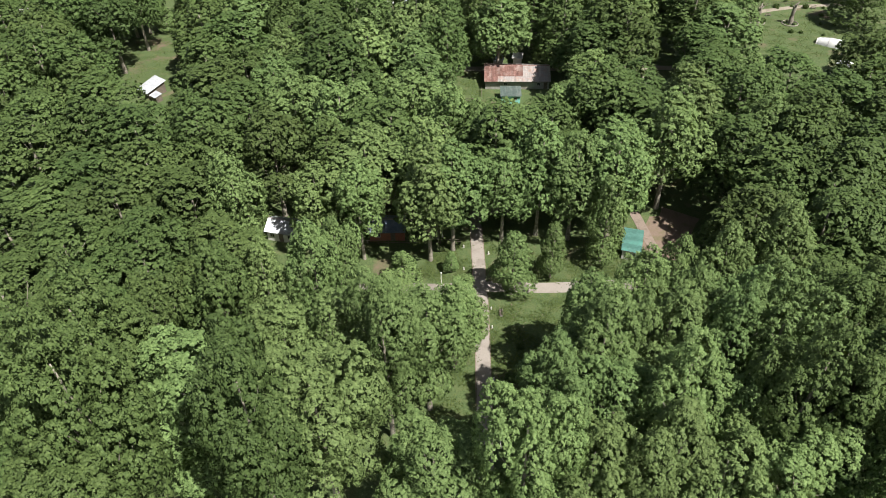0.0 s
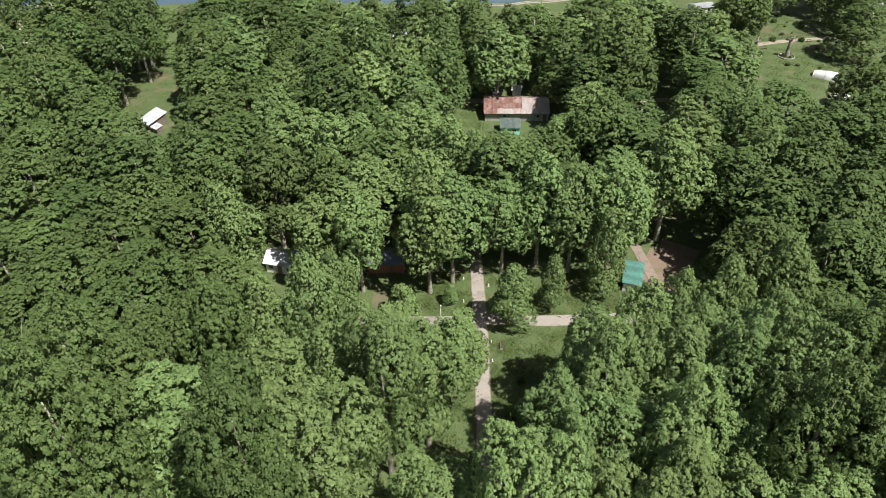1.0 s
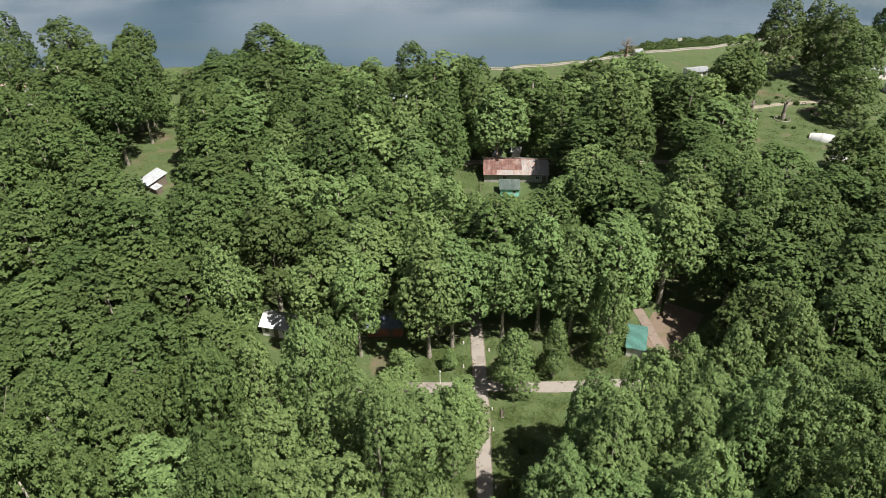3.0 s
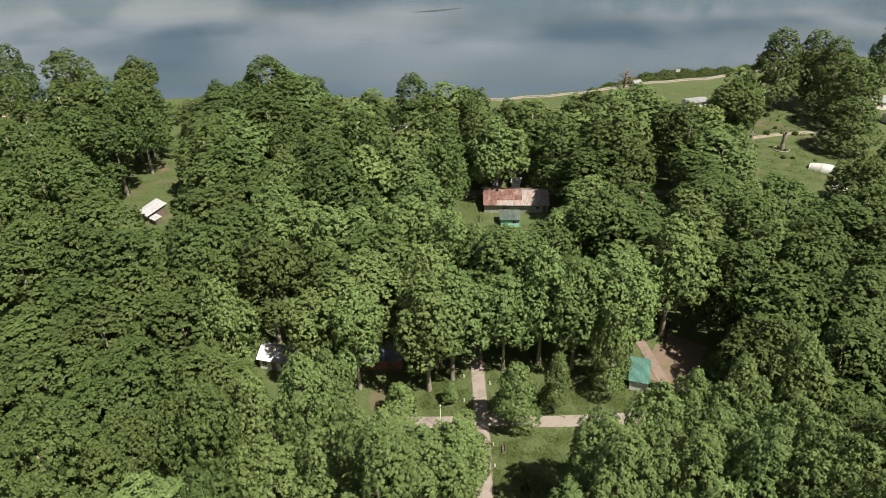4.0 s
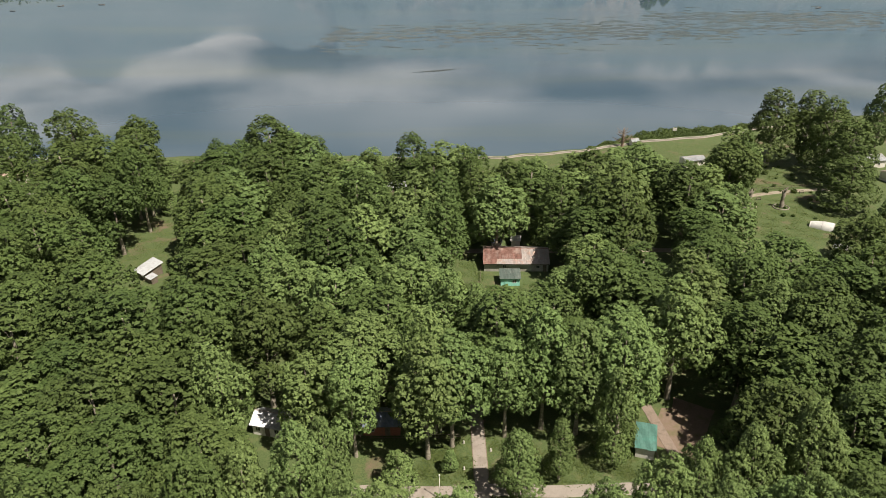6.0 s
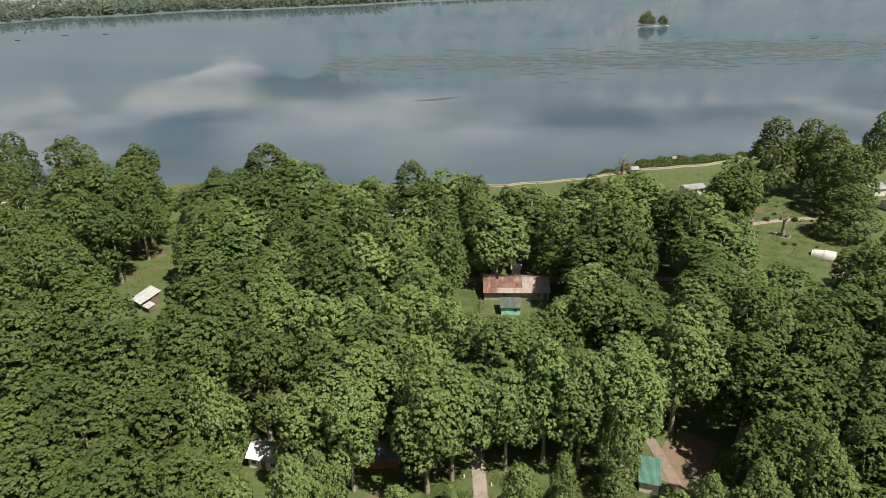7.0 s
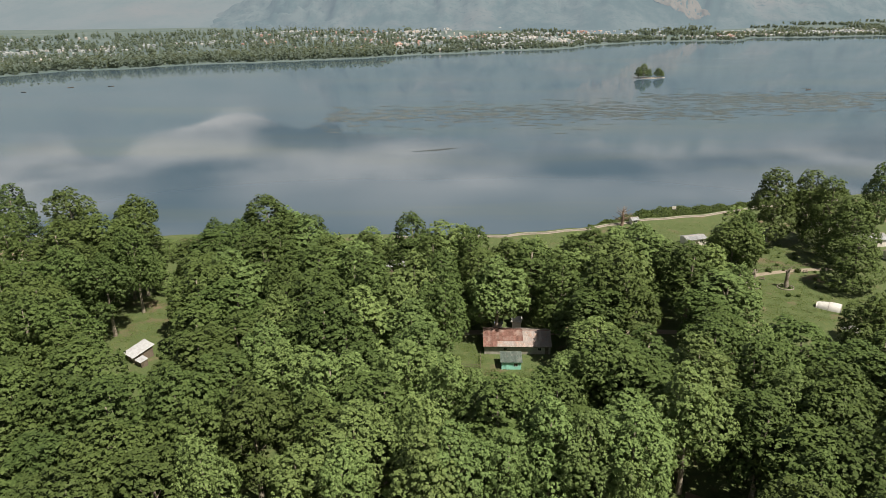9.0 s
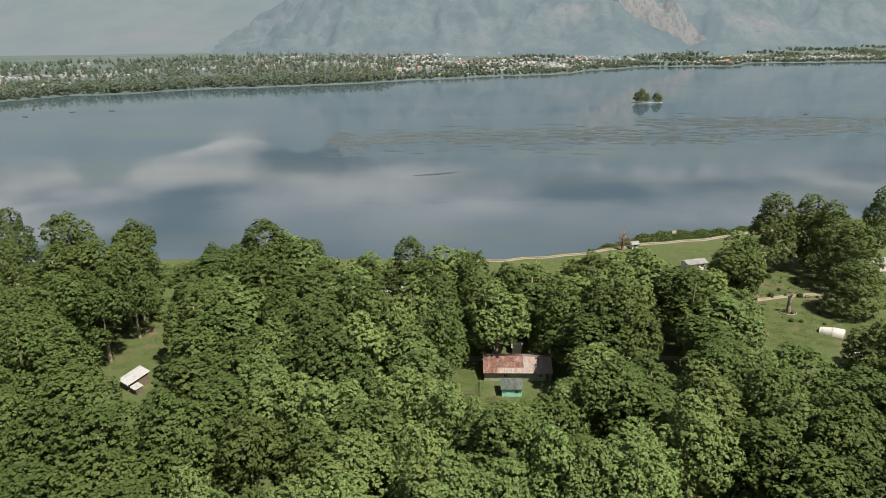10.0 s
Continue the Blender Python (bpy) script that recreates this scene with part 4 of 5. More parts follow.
def lean_to(name, m, length, depth, front_h, back_h, wall, roof, label, over=0.3, front_wall=None, sheet_w=0.8, door=True):
    """A hut whose single slope falls to its front (-y)."""
    root = thing(name, m, label, "hut")
    hl, hd = length / 2, depth / 2
    bm = bmesh.new()
    v = [bm.verts.new(p) for p in ((-hl, -hd, -0.2), (hl, -hd, -0.2), (hl, hd, -0.2), (-hl, hd, -0.2), (-hl, -hd, front_h), (hl, -hd, front_h), (hl, hd, back_h), (-hl, hd, back_h))]
    for f in ((0, 1, 5, 4), (1, 2, 6, 5), (2, 3, 7, 6), (3, 0, 4, 7), (0, 3, 2, 1), (4, 5, 6, 7)):
        bm.faces.new([v[i] for i in f])
    part("wall", bm, wall, root)
    s = (back_h - front_h) / depth
    roof_slope(root, -hl - over, hl + over, hd + over, back_h + s * over + 0.05, -hd - over, front_h - s * over + 0.05, sheet_w, 1, lambda u, r: roof)
    if door:
        door_part(root, -hl * 0.4, -hd, 0.9, min(1.95, front_h - 0.15), -1, wall)
        window_part(root, hl * 0.45, -hd, front_h * 0.62, 1.0, 0.8)
    return root


lean_to("green_hut", pose(10.8, 157.8, 0), 4.9, 4.0, 2.2, 2.7, TEAL, GREEN_ROOF, "small teal hut under a green sheet roof, before the long house")
lean_to("white_roofed_hut", pose(-86.3, 160.6, 0, 0, 0, -36), 4.2, 5.2, 2.0, 3.2, WOOD, ZINC_CLEAN, "small wooden hut under a bright zinc roof in a clearing", over=0.5)
lean_to("hut_porch", pose(-83.9, 156.6, 0, 0, 0, -36), 2.4, 1.8, 1.6, 1.9, WOOD, ZINC_CLEAN, "low porch with a zinc sheet beside the wooden hut", over=0.2, door=False)
strip("soil_patch", [(36.5 + 1.1 * t, 96.5 + 1.9 * t) for t in range(0, 8)], 9.0, 0.03, SOIL, "bare reddish soil around the teal shed", "soil")
strip("brick_walk", [(36.6 - 0.16 * (y - 99), y) for y in np.arange(92, 112, 2.0)], 2.1, 0.09, WALK, "faded brick walk with kerbs beside the shed", "path")
lean_to("teal_shed", pose(32.2, 97.2, 0, 0, 0, -14), 3.2, 5.8, 2.4, 2.9, WHITE, TEAL_ROOF, "narrow white shed under a teal sheet roof", door=False)
gable_house("blue_roofed_shed", pose(-16.2, 101.5, 0, 0, 0, 2), 7.0, 4.6, 2.7, 1.0, BRICK, lambda u, r: BLUE_ROOF,
            "brick shed under a blue-grey sheet roof below the trees", sheet_w=0.8, windows=((-1.8, 1.5, 1, 0.9),), doors=(1.2,))
lean_to("blue_store", pose(8.0, 178.6, 0, 0, 0, 4), 2.6, 2.4, 2.0, 2.4, GREY_WALL, BLUE_ROOF, "small store under a blue-grey sheet behind the long house", door=False)
lean_to("white_store", pose(13.6, 179.4, 0, 0, 0, -6), 2.4, 2.2, 2.1, 2.5, WHITE, TARP, "small white store with a tarpaulin roof behind the long house", door=False)
gable_house("white_hall", pose(-37.0, 100.6, 0, 0, 0, -12), 6.0, 4.2, 2.8, 1.2, WHITE, lambda u, r: ZINC_CLEAN,
            "long white hall under a bright zinc roof below the trees", sheet_w=0.85, windows=((-1.9, 1.5, 1, 1), (1.9, 1.5, 1, 1)), doors=(0,))
gable_house("garden_shelter", pose(-25.0, 221.5, 0, 0, 0, 4), 8.5, 4.5, 2.4, 0.9, WOOD, lambda u, r: ZINC_CLEAN,
            "open garden shelter under a pale roof near the shore", sheet_w=0.9, windows=((-2, 1.3, 1.2, 1),), doors=(1,))
gable_house("shore_house", pose(-88.0, 226.0, 0, 0, 0, 12), 12, 5.0, 2.8, 1.0, WHITE, lambda u, r: ZINC_CLEAN,
            "white shore house under a pale roof between trees", sheet_w=0.9, windows=((-3, 1.5, 1, 1), (3, 1.5, 1, 1)), doors=(0,))
gable_house("lakeside_kiosk", pose(83.2, 247.0, 0, 0, 0, 18), 8.0, 4.5, 2.8, 0.6, WHITE, lambda u, r: ZINC_CLEAN,
            "white lakeside kiosk under a pale flat roof", sheet_w=0.9, windows=((-2, 1.8, 1.2, 1.2), (2, 1.8, 1.2, 1.2)), doors=(0,))
for x, y, rz, w, d, h, tone, text in ((-166, 231, 10, 12, 6, 2.6, PINK_ROOF, "low lakeside house under a faded pink roof"), (-155, 220.5, 6, 13, 6, 2.6, PINK_ROOF, "low lakeside house under a faded pink roof"),
                                      (-165, 246, -6, 9, 4.5, 2.6, ZINC_CLEAN, "white houseboat under a pale roof at the shore"), (-158, 251, 14, 7, 4, 2.5, ZINC_CLEAN, "small pale-roofed house at the lake shore"),
                                      (146, 246, 16, 12, 6, 3.0, ZINC_CLEAN, "pale-roofed house at the shore bend"), (152, 232, 20, 14, 7, 2.8, ZINC, "long zinc-roofed house beside the lawn"), (138, 263, 14, 11, 5, 3.0, ZINC_CLEAN, "white house standing behind tall trees")):
    gable_house("shore_cottage", pose(x, y, 0, 0, 0, rz), w, d, h, 1.1, WHITE, lambda u, r, tone=tone: tone, text, sheet_w=1.0, windows=((-w / 4, 1.5, 1, 1), (w / 4, 1.5, 1, 1)), doors=(0,))


def tunnel(name, m, length, radius, label):
    """A round-backed shelter of tarpaulin on hoops, its ends closed."""
    root = thing(name, m, label, "shelter")
    n, k = 14, 10
    verts, faces = [], []
    for i in range(n + 1):
        x = -length / 2 + length * i / n
        sag = (0.72 + 0.28 * min(1, i / 8)) * (1 - 0.03 * abs(math.sin(i * math.pi / 2))) - (0.1 if i in (0, n) else 0)
        for j in range(k + 1):
            a = math.pi * j / k
            verts.append((x, radius * math.cos(a) * sag, radius * 0.95 * math.sin(a) * sag))
    for i in range(n):
        for j in range(k):
            a = i * (k + 1) + j
            faces.append((a, a + 1, a + k + 2, a + k + 1))
    faces += [tuple(range(k + 1)), tuple(range((n + 1) * (k + 1) - 1, n * (k + 1) - 1, -1))]
    mesh_part("cover", mesh_from("cover", verts, faces, TARP, True), root)
    for i in (0, n // 2, n):
        rib = radius * ((0.72 + 0.28 * min(1, i / 8)) - (0.1 if i in (0, n) else 0)) + 0.04
        pts = [(-length / 2 + length * i / n, rib * math.cos(math.pi * j / k), rib * 0.95 * math.sin(math.pi * j / k)) for j in range(k + 1)]
        mesh_part("hoop", mesh_from("hoop", *tube(pts, [0.04] * (k + 1), 5), ZINC), root)
    return root


tunnel("tarpaulin_tent", pose(106.4, 192.2, 0, 0, 0, -30), 6.6, 2.1, "long white tarpaulin tent standing on the lawn")
tunnel("tarpaulin_shelter", pose(105.5, 178.0, 0, 0, 0, -50), 4.0, 1.6, "small white tarpaulin shelter between the trees")


# ---- lawn, shore and water ----
def bare_trunk(m, height, label, seed):
    rng = random.Random(seed)
    root = thing("bare_trunk", m, label, "tree trunk")
    pts = [(0.12 * math.sin(i * 1.3 + seed), 0.1 * math.cos(i), height * i / 6 - (0.2 if i == 0 else 0)) for i in range(7)]
    mesh_part("trunk", mesh_from("trunk", *tube(pts, [0.95, 0.72, 0.66, 0.62, 0.6, 0.55, 0.3], 10), STUMP, True), root)
    for i in range(5):
        a, z = i * 1.3 + seed, height * (0.62 + 0.08 * i)
        end = (math.cos(a) * rng.uniform(0.6, 1.0), math.sin(a) * rng.uniform(0.6, 1.0), z + rng.uniform(0.9, 1.7))
        mesh_part("stub", mesh_from("stub", *tube([(0, 0, z), (end[0] * 0.6, end[1] * 0.6, z + 0.5), end], [0.32, 0.25, 0.14], 6), STUMP, True), root)
    ring = [(2.4 * math.cos(t), 2.4 * math.sin(t), 0.12) for t in np.linspace(0, 2 * math.pi, 21)]
    mesh_part("kerb_ring", mesh_from("kerb_ring", *tube(ring, [0.16] * 21, 5), CONCRETE), root, None, "round stone kerb")
    return root


bare_trunk(pose(100.4, 207.5, 0), 6.2, "thick bare pollarded trunk in a round kerbed bed", 1)
bare_trunk(pose(90.4, 208.5, 0), 5.0, "bare pollarded trunk with stubs on the lawn", 2)


def dead_tree(m):
    root = thing("dead_tree", m, "leafless dead tree with grey-brown branches at the shore", "tree")
    rng = np.random.default_rng(3)
    pieces = [tube([(0, 0, -0.2), (0.2, 0, 2.5), (0.1, 0.2, 5), (0.5, 0.1, 8.2)], [0.8, 0.6, 0.38, 0.08], 8)]
    for i in range(26):
        a, z = i * 2.4 + rng.uniform(-0.5, 0.5), rng.uniform(1.5, 6.5)
        r = rng.uniform(1.4, 4.6)
        p = np.array([0.2, 0.1, z])
        pieces.append(tube([p, p + [r * 0.5 * math.cos(a), r * 0.5 * math.sin(a), 0.7], p + [r * math.cos(a + 0.3), r * math.sin(a + 0.3), 1.9]], [0.17, 0.1, 0.04], 5))
    mesh_part("trunk", mesh_from("trunk", *join(*pieces), DEAD, True), root)


dead_tree(pose(61.5, 268.5, 0))


def shrub_model(seed, k=200):
    rng = np.random.default_rng(seed)
    root = thing("shrub", Matrix.Identity(4), "small rounded green shrub planted on the lawn", "shrub", "shrubs on the lawn")
    d = rng.normal(size=(k, 3))
    d[:, 2] = np.abs(d[:, 2])
    d /= np.linalg.norm(d, axis=1, keepdims=True)
    c = d * rng.uniform(0.6, 1.05, (k, 1)) * np.array([1, 1, 1.1]) * (1 + 0.2 * np.sin(3 * d[:, :1] * 4)) + [0, 0, 0.15]
    v, f = leaf_quads(rng, c, d + rng.normal(size=(k, 3)) * 0.4, 0.4)
    mesh_part("foliage", mesh_from("foliage", v.tolist(), f.tolist(), SHRUB), root)
    stem = [tube([(0, 0, -0.1), (0.3 * math.cos(a), 0.3 * math.sin(a), 0.8)], [0.06, 0.03], 5) for a in (0, 2.1, 4.2)]
    mesh_part("stem", mesh_from("stem", *join(*stem), BARK), root)
    return root


shrubs = [shrub_model(i) for i in (1, 2)]
rnd = random.Random(12)
spots = [(96 + 4.6 * i + rnd.uniform(-1.2, 1.2), 221 + 5.5 * j + rnd.uniform(-1.5, 1.5), rnd.uniform(0.5, 1.1)) for j in range(5) for i in range(7) if rnd.random() < 0.75]
spots += [(92 + rnd.uniform(0, 22), 196 + rnd.uniform(0, 18), rnd.uniform(0.4, 0.9)) for i in range(9)]
spots += [(7.4, 64.5, 1.9), (9.2, 71.5, 0.7), (6.2, 61.8, 0.6)]
for i, (x, y, s) in enumerate(spots):
    m = Matrix.Translation((x, y, float(ground_z(np.float64(x), np.float64(y))))) @ Matrix.Rotation(i * 1.9, 4, "Z") @ Matrix.Diagonal((s, s, s, 1))
    if i < 2:
        shrubs[i].matrix_basis = m
    else:
        copy_thing(shrubs[i % 2], m)


def reeds():
    rng = np.random.default_rng(9)
    x = rng.uniform(48, 175, 22000)
    width = np.clip((x - 46) / 16, 0, 1) * (8 + 4 * np.sin(x * 0.09) + (x - 60) * 0.035)
    y = near_shore(x) + 0.5 + rng.random(22000) * width
    z = np.full(22000, -1.6) + rng.random(22000) * (1.6 + 0.6 * np.sin(x * 0.7))
    n = rng.normal(size=(22000, 3)) * 0.6 + [0, -0.4, 0.8]
    v, f = leaf_quads(rng, np.stack([x, y, z], 1), n, 0.55)
    return mesh_from("reeds", v.tolist(), f.tolist(), SHRUB)


tagged(new("reeds", reeds()), "green reed bed in the shallows off the lake wall", "reeds", kind="stuff")


def board(m, w, h, label):
    root = thing("sign_board", m, label, "sign")
    part("panel", boxed(-w / 2, w / 2, -0.05, 0.05, 1.0, 1.0 + h, bevel=0.02), WHITE, root)
    for x in (-w / 2 + 0.15, w / 2 - 0.15):
        part("post", boxed(x - 0.05, x + 0.05, 0.05, 0.13, -1.5, 0.9 + h, bevel=0.01), WOOD, root)


board(pose(88.5, 291, -1.2), 1.8, 1.3, "plain white board standing in the reeds")
gable_house("boat_stand", pose(66.8, 271.0, 0, 0, 0, 18), 3.0, 2.2, 2.1, 0.6, WHITE, lambda u, r: ZINC_CLEAN, "tiny white stand on the lake promenade", "kiosk", sheet_w=0.8, windows=((0, 1.3, 1.4, 0.8),))

# island in the lake
def islet():
    root = thing("island", pose(196, 774, -2), "tiny tree-grown island with a low stone wall in the lake", "island")
    ring, top = [], []
    for i in range(28):
        a = 2 * math.pi * i / 28
        r = 1 + 0.06 * math.sin(3 * a)
        ring.append((16.5 * r * math.cos(a), 5 * r * math.sin(a), -1.5))
        top.append((16 * r * math.cos(a), 4.6 * r * math.sin(a), 0.35))
    v = ring + top + [(0, 0, 0.7)]
    f = [(i, (i + 1) % 28, 28 + (i + 1) % 28, 28 + i) for i in range(28)] + [(28 + i, 28 + (i + 1) % 28, 56) for i in range(28)]
    mesh_part("bank", mesh_from("bank", v, f, KERBSTONE), root)


islet()
for i, (x, y, r, h) in enumerate(((183.5, 773, 3.6, 12), (189, 775, 4.4, 15), (194.2, 773, 2.9, 10), (204.5, 774, 3.8, 10.5), (208.3, 774.5, 2.4, 8))):
    m = Matrix.Translation((x, y, -1.6)) @ Matrix.Rotation(i * 1.7, 4, "Z") @ Matrix.Diagonal((r / 6, r / 6, h / 24, 1))
    tagged(copy_thing(tall_models[i % 2], m), "dark leafy tree growing on the tiny lake island", group="trees on the island")


def weeds():
    """Floating weed mats: thin uneven patches on the water."""
    rng = np.random.default_rng(21)
    verts, faces = [], []
    for i in range(1500):
        band = rng.random()
        if band < 0.75:
            x = rng.uniform(-110, 330)
            y = 548 + 0.06 * x + rng.normal(0, 26) + (30 if x > 200 else 0)
        else:
            x, y = rng.uniform(150, 420), rng.normal(628, 14)
        a, b = rng.uniform(1, 8), rng.uniform(0.4, 2.4)
        n, k = len(verts), 9
        ph = rng.uniform(0, 6.28)
        for j in range(k):
            t = 2 * math.pi * j / k
            w = 1 + 0.35 * math.sin(2 * t + ph) + 0.2 * math.sin(5 * t)
            verts.append((x + a * w * math.cos(t), y + b * w * math.sin(t), -1.98 + 0.00004 * i))
        faces.append(tuple(range(n, n + k)))
    return mesh_from("weed_mats", verts, faces, WEED)


WEED = surface("lake_weed", (0.058, 0.078, 0.078), (0.076, 0.092, 0.080), 0.15, 0.03, (0.06, 0.08, 0.09), 0.25, bump=0)
tagged(new("weed_mats", weeds()), "thin mats of floating weed on the lake", "water weed", kind="stuff")


def rowing_boat(m):
    root = thing("rowing_boat", m, "small dark wooden boat far out on the lake", "boat", "boats on the lake")
    v, f = [], []
    for i in range(9):
        t = -1 + i / 4
        w = 0.7 * (1 - t * t) ** 0.7 + 0.02
        z = 0.25 * t * t
        v += [(3.2 * t, -w, 0.45 + z), (3.2 * t, -w * 0.6, -0.15), (3.2 * t, w * 0.6, -0.15), (3.2 * t, w, 0.45 + z)]
    for i in range(8):
        for k in range(3):
            a = i * 4 + k
            f.append((a, a + 1, a + 5, a + 4))
    mesh_part("hull", mesh_from("hull", v, f, WOOD), root)
    part("bench", boxed(-0.2, 0.2, -0.6, 0.6, 0.22, 0.28, bevel=0.01), WOOD, root)
    return root


streak = []
for i in range(40):
    t = 2 * math.pi * i / 40
    w = 1 + 0.18 * math.sin(3 * t) + 0.1 * math.sin(7 * t + 1)
    streak.append((-20 + 12.5 * w * math.cos(t), 419.5 + 2.0 * w * math.sin(t) + 4.5 * w * math.cos(t), -1.97))
DARK_WEED = surface("dark_weed", (0.018, 0.026, 0.026), (0.03, 0.04, 0.038), 0.3, 0.05, None, 0.25, bump=0)
tagged(new("weed_bed", mesh_from("weed_bed", streak, [tuple(range(40))], DARK_WEED)), "dark long bed of floating weed on the lake", "water weed", kind="stuff")


def grass_tufts(name, seed, n, spots, label):
    """Blades of longer grass over the lawns."""
    rng = np.random.default_rng(seed)
    cs, ns = [], []
    for x0, x1, y0, y1, share in spots:
        k = int(n * share)
        x, y = rng.uniform(x0, x1, k) + rng.normal(0, 0.12 * min(9, x1 - x0), k) * (x0 != 4.2), rng.uniform(y0, y1, k) + rng.normal(0, 1.2, k)
        keep = np.sin(x * 0.9 + 2 * np.sin(y * 0.5)) + np.sin(y * 1.1 + x * 0.3) + rng.normal(0, 0.8, k) > -0.2
        x, y = x[keep], y[keep]
        z = ground_z(x, y) + rng.uniform(0.02, 0.12, len(x))
        cs.append(np.stack([x, y, z], 1))
        ns.append(rng.normal(size=(len(x), 3)) * 0.35 + [0, 0, 1.0])
    v, f = leaf_quads(rng, np.concatenate(cs), np.concatenate(ns), 0.24)
    tagged(new(name, mesh_from(name, v.tolist(), f.tolist(), GRASS)), label, "grass", kind="stuff")


GRASS = leaf_mat("grass_blades", (0.055, 0.090, 0.028), (0.125, 0.172, 0.058))
grass_tufts("path_grass", 31, 26000, ((4.2, 26, 54, 83, 0.9), (-9, 1.2, 52, 84, 0.3), (4.4, 30, 88.5, 100, 0.35), (-9, 0, 88.5, 100, 0.2)), "long uneven grass beside the garden path")
grass_tufts("lawn_grass", 32, 30000, ((86, 128, 183, 214, 0.5), (92, 128, 222, 246, 0.35), (-4, 4, 152, 173, 0.1), (4, 22, 150, 156, 0.08), (-104, -78, 166, 198, 0.25), (20, 120, 246, 272, 0.3)), "rough grass on lawns and clearings")

boat = rowing_boat(pose(-385, 742, -2, 0, 0, 10))
for x, y, rz in ((-425, 735, 40), (-120, 990, 5), (318, 671, 20), (-455, 700, -10)):
    copy_thing(boat, pose(x, y, -2, 0, 0, rz))


# ---- small things ----
def lamp_post(m, h=5.0):
    root = thing("lamp_post", m, "thin white lamp post with a small lantern beside the path", "lamp post", "lamp posts of the garden")
    mesh_part("pole", mesh_from("pole", *tube([(0, 0, -0.2), (0, 0, h * 0.5), (0, 0, h)], [0.09, 0.07, 0.05], 8), WHITE, True), root)
    part("base", boxed(-0.2, 0.2, -0.2, 0.2, -0.1, 0.35, bevel=0.03), KERBSTONE, root)
    mesh_part("lantern", mesh_from("lantern", *tube([(0, 0, h), (0, 0, h + 0.12), (0, 0, h + 0.5), (0, 0, h + 0.6)], [0.06, 0.12, 0.15, 0.04], 8), TARP, True), root)
    return root


post = lamp_post(pose(-4.6, 84.2, 0))
for x, y in ((5.4, 52.0), (-5.0, 100.5), (-12.0, 172.8), (30.0, 172.9)):
    copy_thing(post, pose(x, y, 0))


def bollard(m):
    root = thing("bollard", m, "short white painted bollard at the path edge", "bollard", "bollards along the path")
    mesh_part("shaft", mesh_from("shaft", *tube([(0, 0, -0.1), (0, 0, 0.5), (0, 0, 0.62), (0, 0, 0.7)], [0.14, 0.13, 0.12, 0.05], 10), WHITE, True), root)
    part("foot", boxed(-0.19, 0.19, -0.19, 0.19, -0.05, 0.08, bevel=0.015), KERBSTONE, root)
    return root


stud = bollard(pose(5.1, 60.0, 0))
for x, y in ((4.7, 64.6), (4.6, 76.0), (4.5, 80.5), (4.6, 90.5), (-0.7, 97.5), (-0.6, 91.0), (4.2, 95.6)):
    copy_thing(stud, pose(x, y, 0, 0, 0, x * 40))

# kerb stones along both edges of the path, each its own piece
garden_path = bpy.data.objects["garden_path"]
kerb_bm = bmesh.new()
box(kerb_bm, -0.06, 0.06, -0.48, 0.48, -0.08, 0.11, 0.015)
kerb_mesh = bpy.data.meshes.new("kerb_stone")
kerb_bm.to_mesh(kerb_mesh)
kerb_bm.free()
kerb_mesh.materials.append(KERB)
rnd = random.Random(44)
for side in (-1, 1):
    for i in range(50):
        y = 54.5 + i * 1.0
        if 84.0 < y < 88.6:
            continue
        cx = 3.1 - 0.012 * (y - 57) if y < 80 else 2.83 - 0.045 * (y - 80)
        mesh_part("kerb_stone", kerb_mesh, garden_path, pose(cx + side * 1.26 + rnd.uniform(-0.02, 0.02), y, rnd.uniform(-0.02, 0.015), 0, rnd.uniform(-2, 2), rnd.uniform(-1.5, 1.5)))


def fence(name, points, label, step=2.2, height=1.25):
    """Posts with two rails and pickets between."""
    root = thing(name, Matrix.Identity(4), label, "fence")
    post_me = mesh_from("post", *tube([(0, 0, -0.2), (0, 0, height)], [0.06, 0.05], 6), WOOD)
    for (ax, ay), (bx, by) in zip(points, points[1:]):
        length = math.hypot(bx - ax, by - ay)
        n = max(1, round(length / step))
        turn = math.degrees(math.atan2(by - ay, bx - ax))
        rail_bm = boxed(0, length / n, -0.02, 0.02, -0.04, 0.04, bevel=0.006)
        rail_me = bpy.data.meshes.new("rail")
        rail_bm.to_mesh(rail_me)
        rail_bm.free()
        rail_me.materials.append(WOOD)
        for i in range(n):
            x, y = ax + (bx - ax) * i / n, ay + (by - ay) * i / n
            mesh_part("post", post_me, root, pose(x, y, 0))
            for z in (0.45, 1.05):
                mesh_part("rail", rail_me, root, pose(x, y, z, 0, 0, turn))
    return root


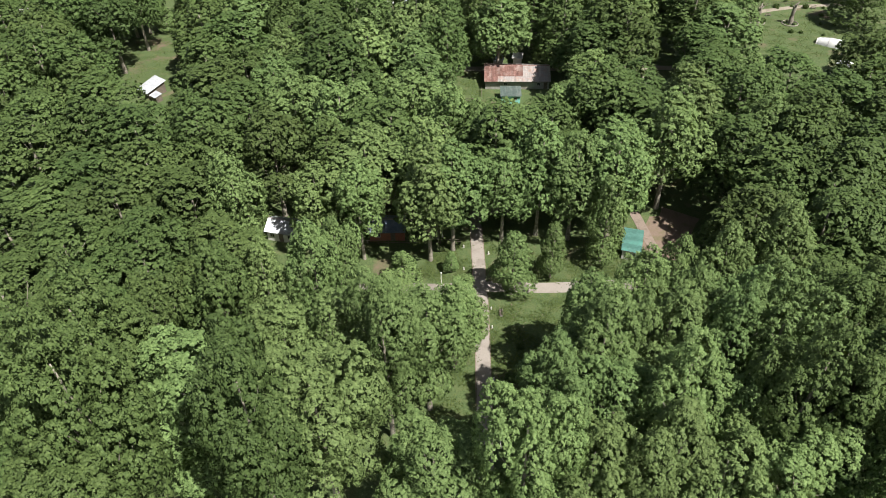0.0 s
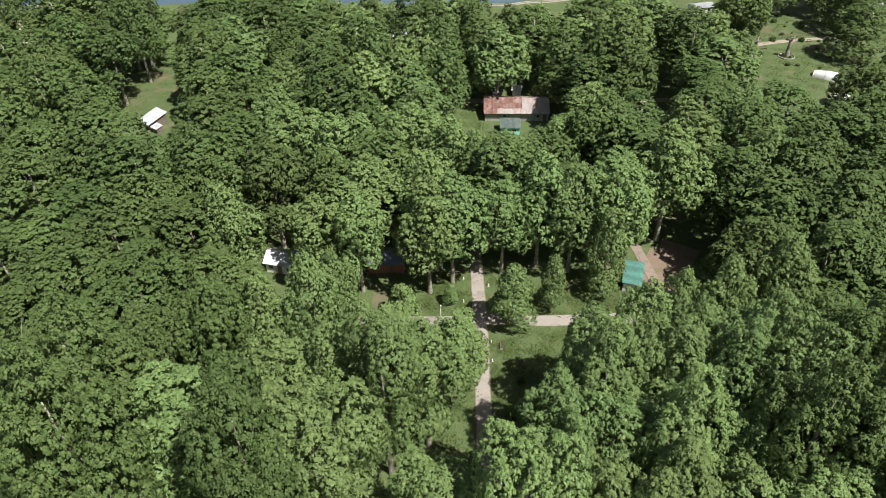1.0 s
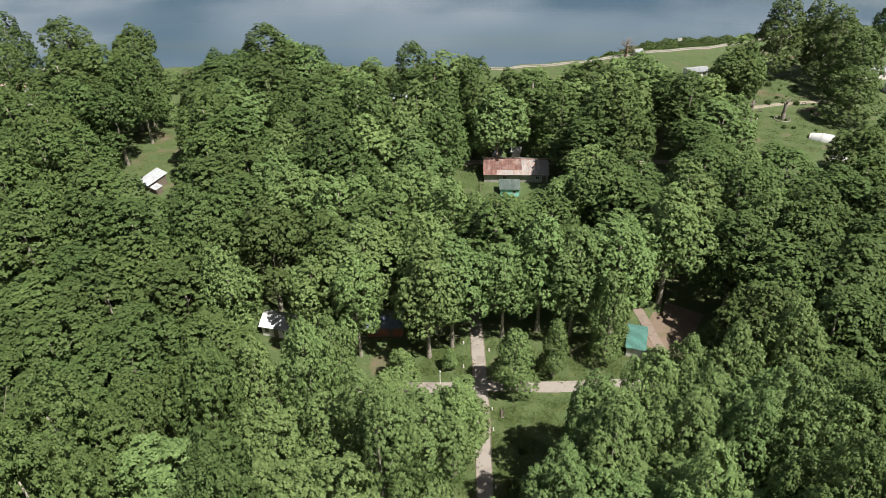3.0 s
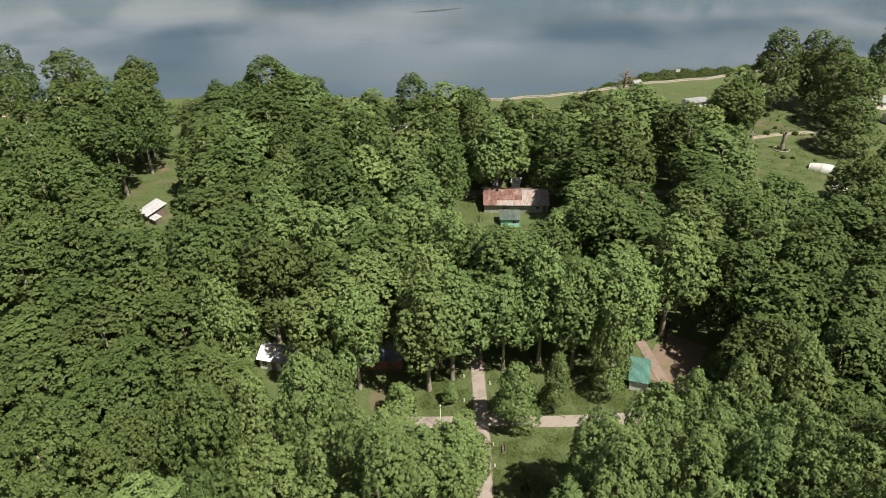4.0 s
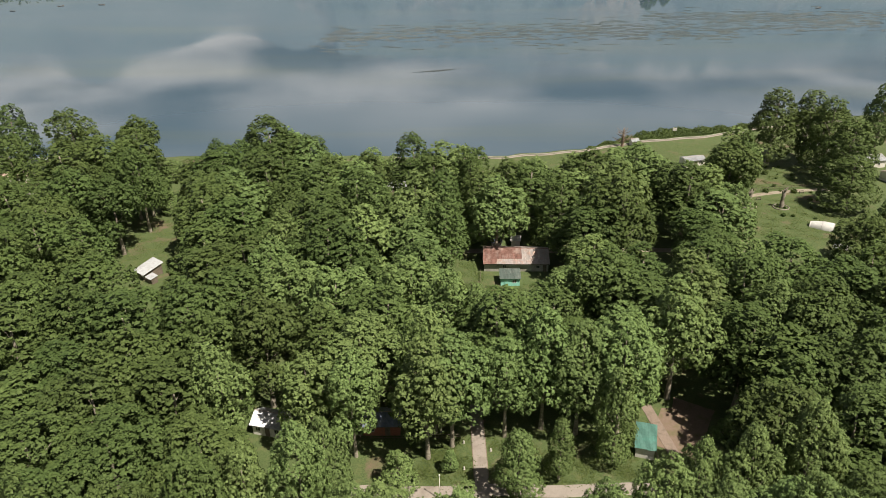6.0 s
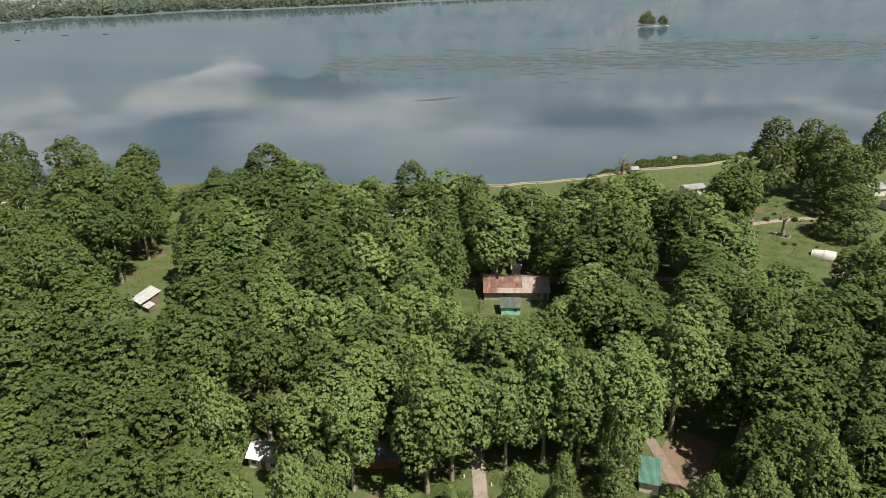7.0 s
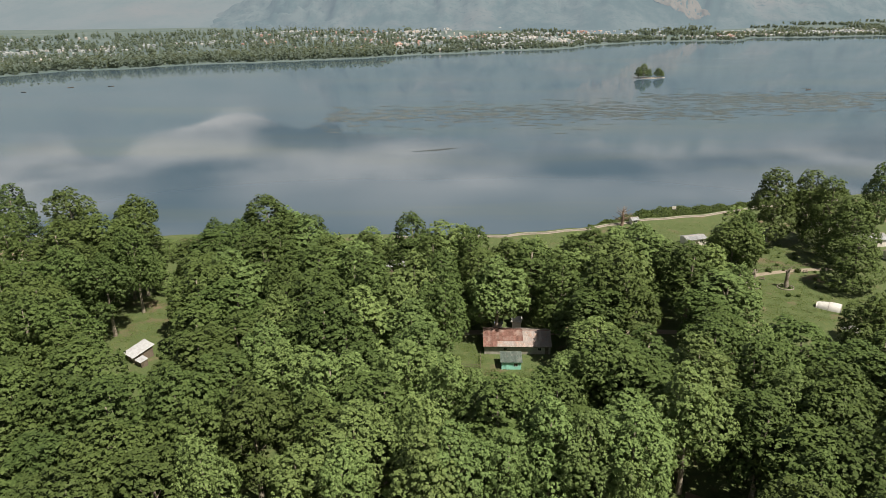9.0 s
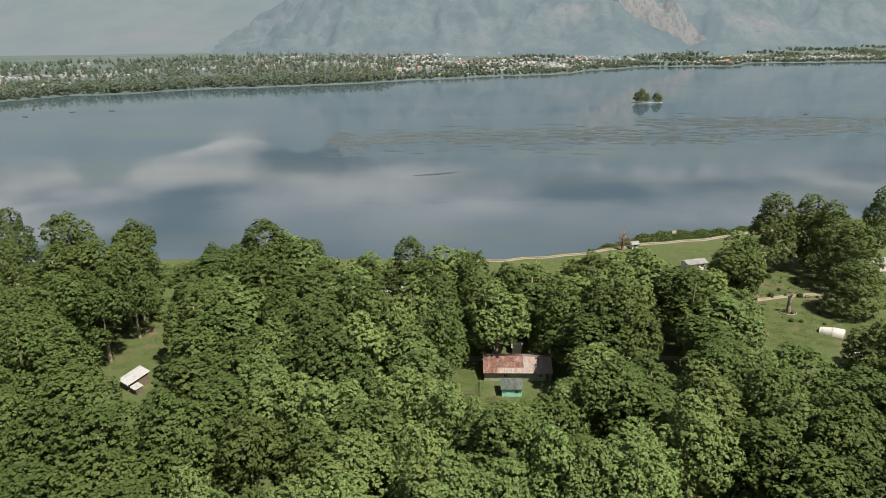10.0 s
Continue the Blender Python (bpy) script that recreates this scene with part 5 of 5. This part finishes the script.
fence("garden_fence", [(-22, 98.0), (-9.5, 98.4), (-1.2, 98.8)], "weathered wooden rail fence before the blue-roofed shed")
fence("yard_fence", [(-1.5, 156.5), (3.0, 156.2), (3.2, 163.0)], "weathered wooden rail fence beside the long house")
fence("lawn_fence", [(88.5, 219.5), (104, 222.5), (121, 226.5)], "low wooden rail fence across the lawn")
fence("kerb_fence", [(33.6, 93.2), (34.2, 98.0), (34.9, 104.5)], "low wooden rail fence along the brick walk")


def bench(m):
    root = thing("garden_bench", m, "weathered wooden garden bench on the grass", "bench", "benches of the garden")
    for i in range(3):
        part("seat_slat", boxed(-0.8, 0.8, -0.22 + i * 0.15, -0.1 + i * 0.15, 0.42, 0.46, bevel=0.006), WOOD, root)
    for i in range(2):
        part("back_slat", boxed(-0.8, 0.8, 0.27, 0.31, 0.58 + i * 0.17, 0.7 + i * 0.17, bevel=0.006), WOOD, root)
    for x in (-0.7, 0.7):
        part("leg", boxed(x - 0.05, x + 0.05, -0.22, 0.27, -0.05, 0.42, bevel=0.01), KERBSTONE, root)
        part("back_post", boxed(x - 0.04, x + 0.04, 0.27, 0.33, -0.05, 0.92, bevel=0.01), WOOD, root)
    return root


seat = bench(pose(6.2, 79.5, 0, 0, 0, -90))
for x, y, rz in ((95.5, 213.5, 10), (112, 219.5, 14), (70, 262, 20)):
    copy_thing(seat, pose(x, y, 0, 0, 0, rz))


def litter():
    """Pale scraps and fallen leaves scattered on the grass."""
    rng = np.random.default_rng(77)
    n = 420
    x = np.concatenate([rng.uniform(4.5, 14, n // 2), rng.uniform(88, 122, n // 2)])
    y = np.concatenate([rng.uniform(56, 98, n // 2), rng.uniform(186, 244, n // 2)])
    v, f = leaf_quads(rng, np.stack([x, y, ground_z(x, y) + 0.16], 1), rng.normal(size=(n, 3)) * 0.3 + [0, 0, 1], 0.16)
    return mesh_from("fallen_leaves", v.tolist(), f.tolist(), DEAD)


tagged(new("fallen_leaves", litter()), "fallen brown leaves scattered on the grass", "leaves", kind="stuff")
